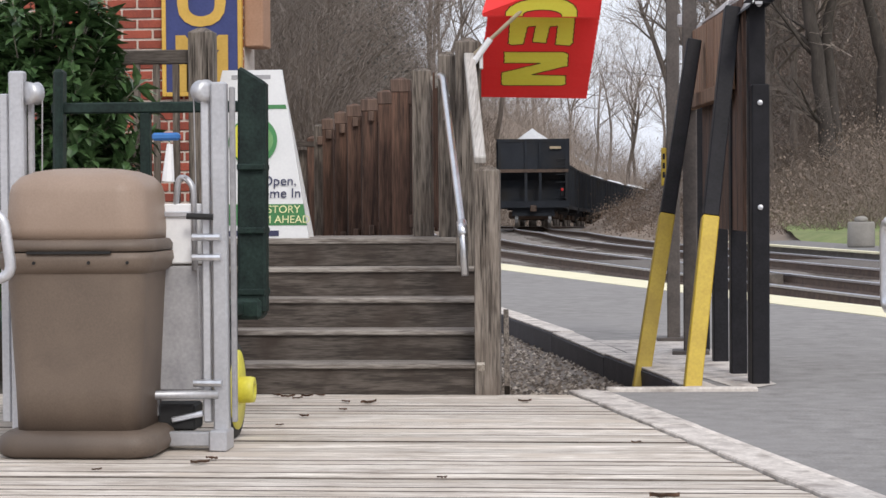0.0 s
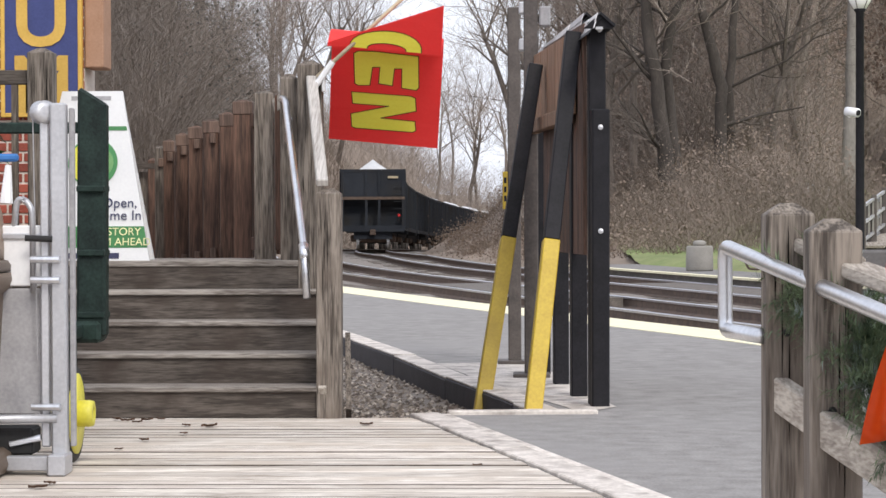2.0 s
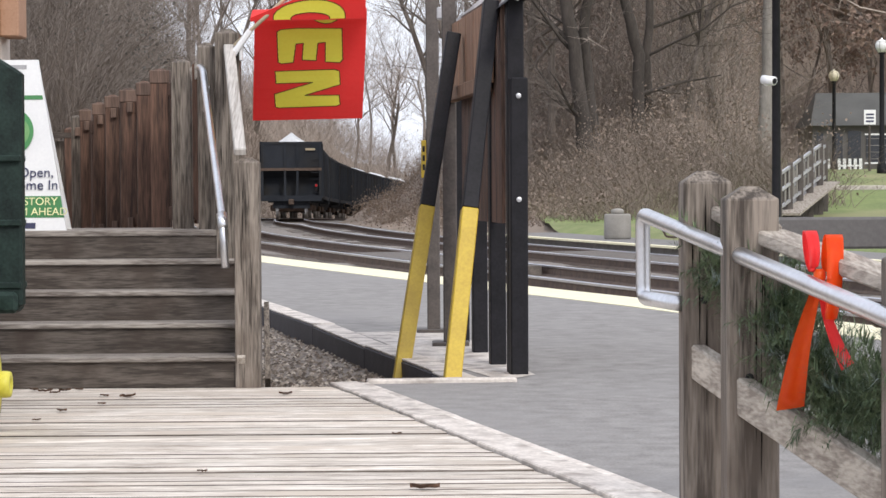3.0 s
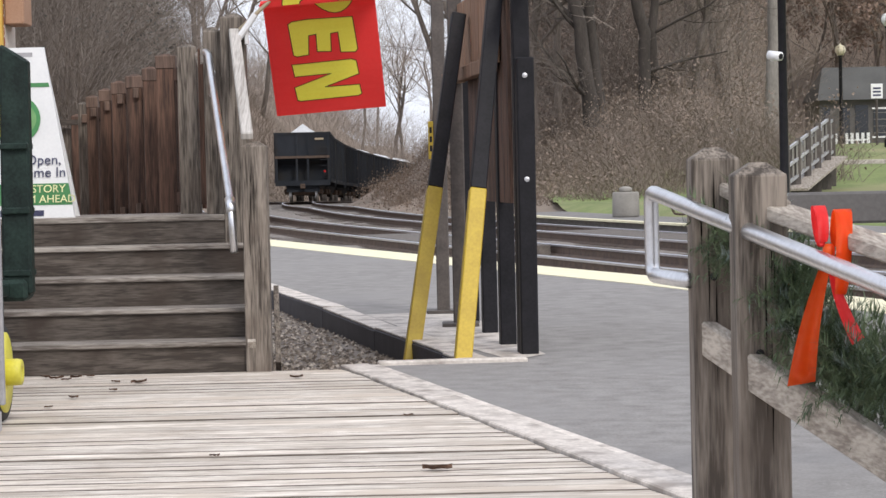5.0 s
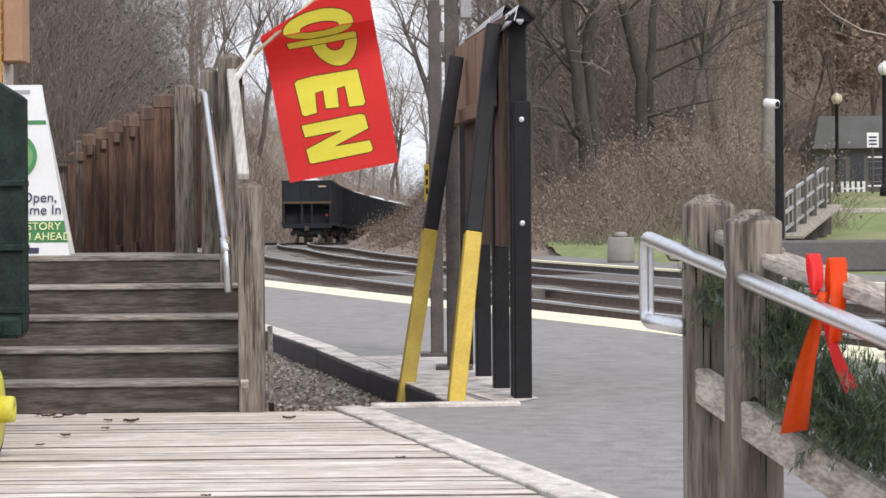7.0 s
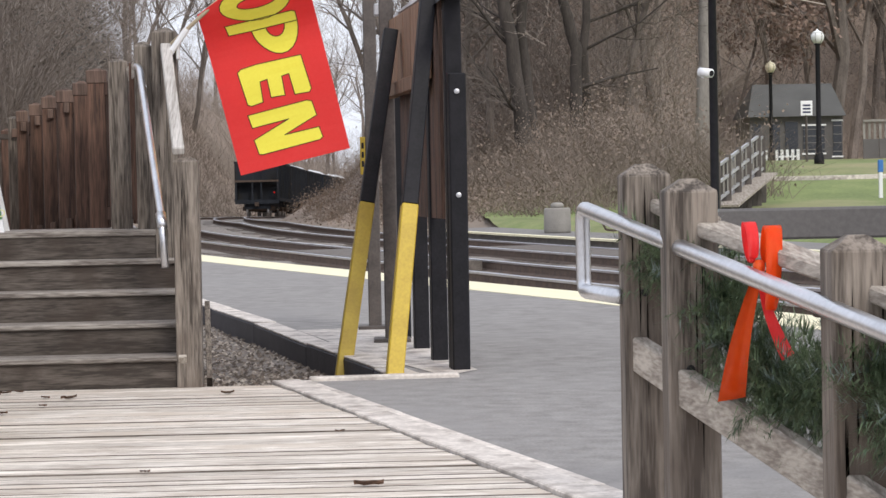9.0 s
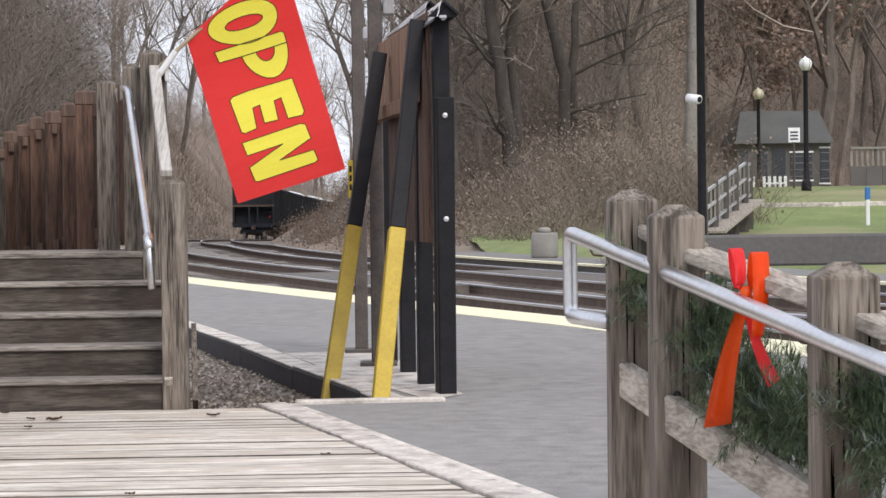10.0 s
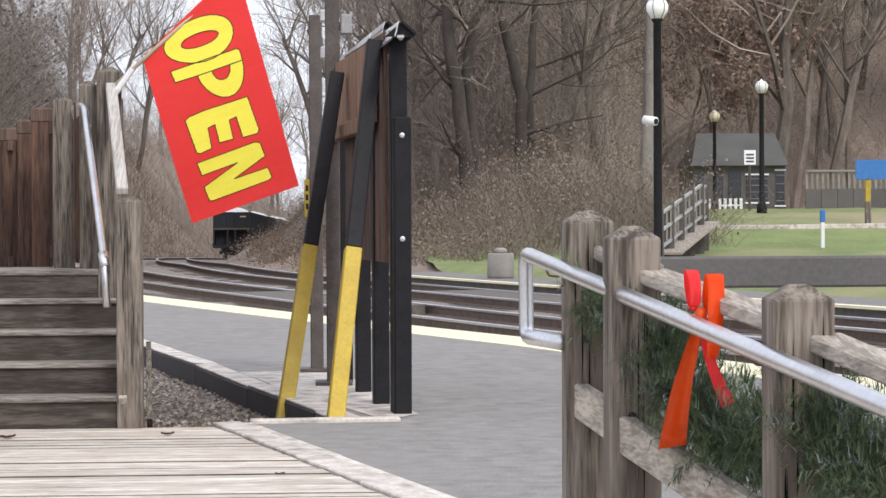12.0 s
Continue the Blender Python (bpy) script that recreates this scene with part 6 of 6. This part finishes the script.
def woods():
    rng = random.Random(77)
    bare = [tree_kind(100 + k, rng.uniform(13, 19), rng.uniform(0.16, 0.26), "bare grey-brown winter tree with many fine twigs", spread=rng.uniform(0.45, 0.65)) for k in range(5)]
    big = tree_kind(140, 20, 0.42, "large bare forked tree at the wood's edge", spread=0.6)
    slim = [tree_kind(170 + k, 17, 0.2, "dark slim bare tree at the wood's edge", spread=0.5) for k in range(3)]
    russet = [tree_kind(150 + k, 12, 0.15, "winter tree with clinging withered brown leaves", leaves=4200, spread=0.6) for k in range(2)]
    ivied = [tree_kind(160 + k, 14, 0.2, "winter tree wrapped in dark ivy", ivy=3800) for k in range(2)]
    used = set()
    def plant(kind, x, y, scale):
        m = pose(x, y, ground_z(x, y), 0, 0, rng.uniform(0, 360)) @ Matrix.Scale(scale, 4)
        if kind in used:
            ob = copy_thing(kind, m)
            ob.scale = (scale,) * 3
        else:
            used.add(kind)
            kind.matrix_basis = m
    # big trees at the edge of the slope
    for x, y, s in ((23.4, 113.0, 1.0), (10.2, 90, 0.62)):
        plant(big, x, y, s)
    for k, (x, y, s) in enumerate(((3.95, 83.0, 1.0), (4.4, 84.0, 0.85), (9.64, 84.0, 0.8))):
        plant(slim[k % 3], x, y, s)
    # the slope beyond the lawn
    for _ in range(60):
        y = rng.uniform(84, 175)
        lo, hi = line_x(y) + 7.5, 0.30 * y
        x = rng.uniform(lo, max(hi, lo + 6))
        if x / y > 0.15 and y < 114:
            continue
        kind = rng.choice(bare + russet) if x > 0.10 * y else rng.choice(bare)
        plant(kind, x, y, rng.uniform(0.75, 1.15))
    for _ in range(14):
        y = rng.uniform(85, 104)
        plant(rng.choice(bare), y * rng.uniform(0.02, 0.14), y, rng.uniform(0.6, 0.95))
    for _ in range(30):
        y = rng.uniform(125, 205)
        plant(rng.choice(bare), line_x(y) + rng.uniform(7, 26), y, rng.uniform(0.8, 1.1))
    # behind the house
    for _ in range(46):
        plant(rng.choice(russet + bare + bare), rng.uniform(12, 46), rng.uniform(116, 150), rng.uniform(0.9, 1.3))
    # left of the line, behind the fence and building
    for _ in range(70):
        y = rng.uniform(58, 130)
        x = -y * rng.uniform(0.088, 0.24)
        if x > line_x(y) - 12.0:
            continue
        plant(rng.choice(bare + ivied + ivied + ivied), x, y, rng.uniform(0.6, 1.0))
    for _ in range(44):
        y = rng.uniform(132, 225)
        plant(rng.choice(bare), line_x(y) - rng.uniform(10, 40), y, rng.uniform(0.8, 1.2))
    # far end of the cutting
    for _ in range(34):
        y = rng.uniform(240, 330)
        plant(rng.choice(bare), rng.uniform(-40, 30), y, rng.uniform(0.9, 1.4))


woods()


def thicket(name, label, seed, count, spot, height, material):
    """Dense thin stems: arched and tapering, each two narrow blades."""
    rng = random.Random(seed)
    verts, faces = [], []
    for _ in range(count):
        x, y = spot(rng)
        z = ground_z(x, y) - 0.1
        h = height(x, y) * rng.uniform(0.35, 1.0)
        d = Vector((rng.gauss(0, 0.45), rng.gauss(0, 0.45), 1)).normalized()
        w = rng.uniform(0.004, 0.011) * (1 + y / 160)
        side = Vector((1, rng.uniform(-0.5, 0.5), 0)).normalized() * w
        p, k = Vector((x, y, z)), len(verts)
        bend = Vector((rng.gauss(0, 0.4), rng.gauss(0, 0.4), -0.2)) * h
        for f in (0.0, 0.4, 0.75, 1.0):
            q = p + d * h * f + bend * f * f
            verts += [tuple(q - side * (1 - f * 0.8)), tuple(q + side * (1 - f * 0.8))]
        faces += [(k, k + 1, k + 3, k + 2), (k + 2, k + 3, k + 5, k + 4), (k + 4, k + 5, k + 7, k + 6)]
        for _ in range(5):
            f = rng.uniform(0.25, 0.95)
            q = p + d * h * f + bend * f * f
            e = q + Vector((rng.gauss(0, 1), rng.gauss(0, 1), rng.uniform(0.2, 1.2))).normalized() * h * rng.uniform(0.15, 0.4)
            k = len(verts)
            verts += [tuple(q - side * 0.5), tuple(q + side * 0.5), tuple(e)]
            faces.append((k, k + 1, k + 2))
    tagged(quads(name, verts, faces, material), label, "undergrowth", kind="stuff")


def bank(rng):
    y = 62 + 36 * rng.random()
    return line_x(y) + 3.3 + 10 * rng.random(), y


thicket("brush", "tangled dry brown brush beside the track", 5, 11000, bank, lambda x, y: 0.35 + 2.5 * smooth01((x - line_x(y) - 4.4) / 5.5), "brush")


def slope(rng):
    y = rng.uniform(84, 150)
    lo = max(line_x(y) + 8, 0.02 * y)
    return rng.uniform(lo, 0.145 * y if y < 116 else 0.30 * y), y


thicket("saplings", "dense grey-brown saplings on the wooded slope", 6, 9000, slope, lambda x, y: 6.0, "twig")
thicket("saplings", "dense grey-brown saplings left of the line", 8, 15000, lambda r: (lambda y: (min(-y * r.uniform(0.085, 0.24), line_x(y) - 8.5), y))(r.uniform(58, 125)), lambda x, y: 7.5, "bark")
thicket("far_woods", "far winter woods closing the cutting", 9, 15000, lambda r: (r.uniform(-45, 35), r.uniform(215, 300)), lambda x, y: 9.0, "twig")


def leaf_haze(name, label, seed, count, spot, low, high, colours, rise=1.5):
    """Small withered leaves clinging in the undergrowth, in loose clumps."""
    rng = random.Random(seed)
    verts, faces = [], []
    shape = ([(-0.05, 0, 0), (0.05, 0, 0.01), (0.04, 0.14, 0), (-0.04, 0.15, 0.02)], [(0, 1, 2, 3)])
    while len(faces) < count:
        x, y = spot(rng)
        top = low + (high - low) * smooth01((x - line_x(y) - 4.0) / 6.0 if x > line_x(y) else 1.0)
        z = ground_z(x, y) + low + (top - low) * rng.random() ** rise
        for _ in range(rng.randint(6, 26)):
            p = (x + rng.gauss(0, 0.5), y + rng.gauss(0, 0.5), max(z + rng.gauss(0, 0.35), ground_z(x, y) + 0.02))
            scatter(verts, faces, shape, p, (rng.gauss(0, 1), rng.gauss(0, 1), rng.gauss(-0.3, 1)), rng.uniform(0, 3), rng.uniform(0.25, 0.65))
    m, n, l, b = nodes_of(name)
    geo, r = n.new("ShaderNodeNewGeometry"), ramp(n, [(0.0, colours[0]), (0.55, colours[1]), (1.0, colours[2])])
    l.new(geo.outputs["Random Per Island"], r.inputs[0])
    l.new(r.outputs[0], b.inputs["Base Color"])
    b.inputs["Roughness"].default_value = 0.9
    M[name] = m
    tagged(quads(name, verts, faces, name), label, "undergrowth", kind="stuff")


leaf_haze("withered_leaves", "withered tan leaves clinging in the slope's undergrowth", 12, 170000, slope, 0.2, 13.0, ((0.25, 0.19, 0.155), (0.28, 0.214, 0.177), (0.31, 0.24, 0.20)), rise=0.95)
leaf_haze("bank_leaves", "dry tan leaves and grass along the track bank", 13, 24000, bank, 0.0, 2.4, ((0.19, 0.146, 0.115), (0.225, 0.174, 0.138), (0.26, 0.203, 0.163)))
leaf_haze("ivy_leaves", "grey-green and brown leaves in the wood left of the line", 14, 42000, lambda r: (lambda y: (min(-y * r.uniform(0.085, 0.24), line_x(y) - 6.0), y))(r.uniform(58, 125)), 0.3, 7.0, ((0.065, 0.062, 0.055), (0.105, 0.096, 0.085), (0.145, 0.13, 0.115)))


def far_bank(rng):
    y = rng.uniform(96, 175)
    return line_x(y) + 3.6 + 9 * rng.random(), y


thicket("low_brush", "low dry brush on the bank beside the bend", 15, 7000, far_bank, lambda x, y: 0.3 + 0.16 * max(x - line_x(y) - 4, 0), "brush")
leaf_haze("bend_leaves", "dry leaves and stones on the bank beside the bend", 16, 14000, far_bank, 0.0, 1.0, ((0.17, 0.12, 0.088), (0.25, 0.185, 0.138), (0.38, 0.32, 0.27)))


def left_verge(rng):
    y = rng.uniform(92, 215)
    return line_x(y) - 3.4 - 11 * rng.random(), y


thicket("verge_brush", "grey-brown brush on the cutting's other bank", 17, 14000, left_verge, lambda x, y: 0.5 + 0.30 * max(line_x(y) - x - 3.4, 0), "brush")
leaf_haze("verge_leaves", "withered leaves on the cutting's other bank", 18, 12000, left_verge, 0.0, 2.2, ((0.12, 0.1, 0.085), (0.18, 0.148, 0.125), (0.25, 0.21, 0.18)))


# ---- what moves ----
def train_at(t):
    """How far along the line the last car's end stands."""
    return 101.0 + 4.6 * t + 0.26 * t * t


def motions():
    times = [0.5 * k for k in range(25)]
    for i, car in enumerate(train_cars):
        rows = []
        for t in times:
            y = train_at(t) + CAR_STEP * i
            a, b = Vector(beside(y + 1.8, 0, line_z(y + 1.8))), Vector(beside(y + 12.2, 0, line_z(y + 12.2)))
            d = (b - a).normalized()
            p = a - d * 1.8
            rows.append((t, pose(p.x, p.y, p.z, math.degrees(math.asin(d.z)), 0, -math.degrees(math.atan2(d.x, d.y)))))
        walk(car, rows)
    keyed = [(t, flag_strip_poses(t)) for t in times]
    for i, panel in enumerate(flag_panels):
        if panel:
            walk(panel, [(t, frames[i]) for t, frames in keyed])


motions()
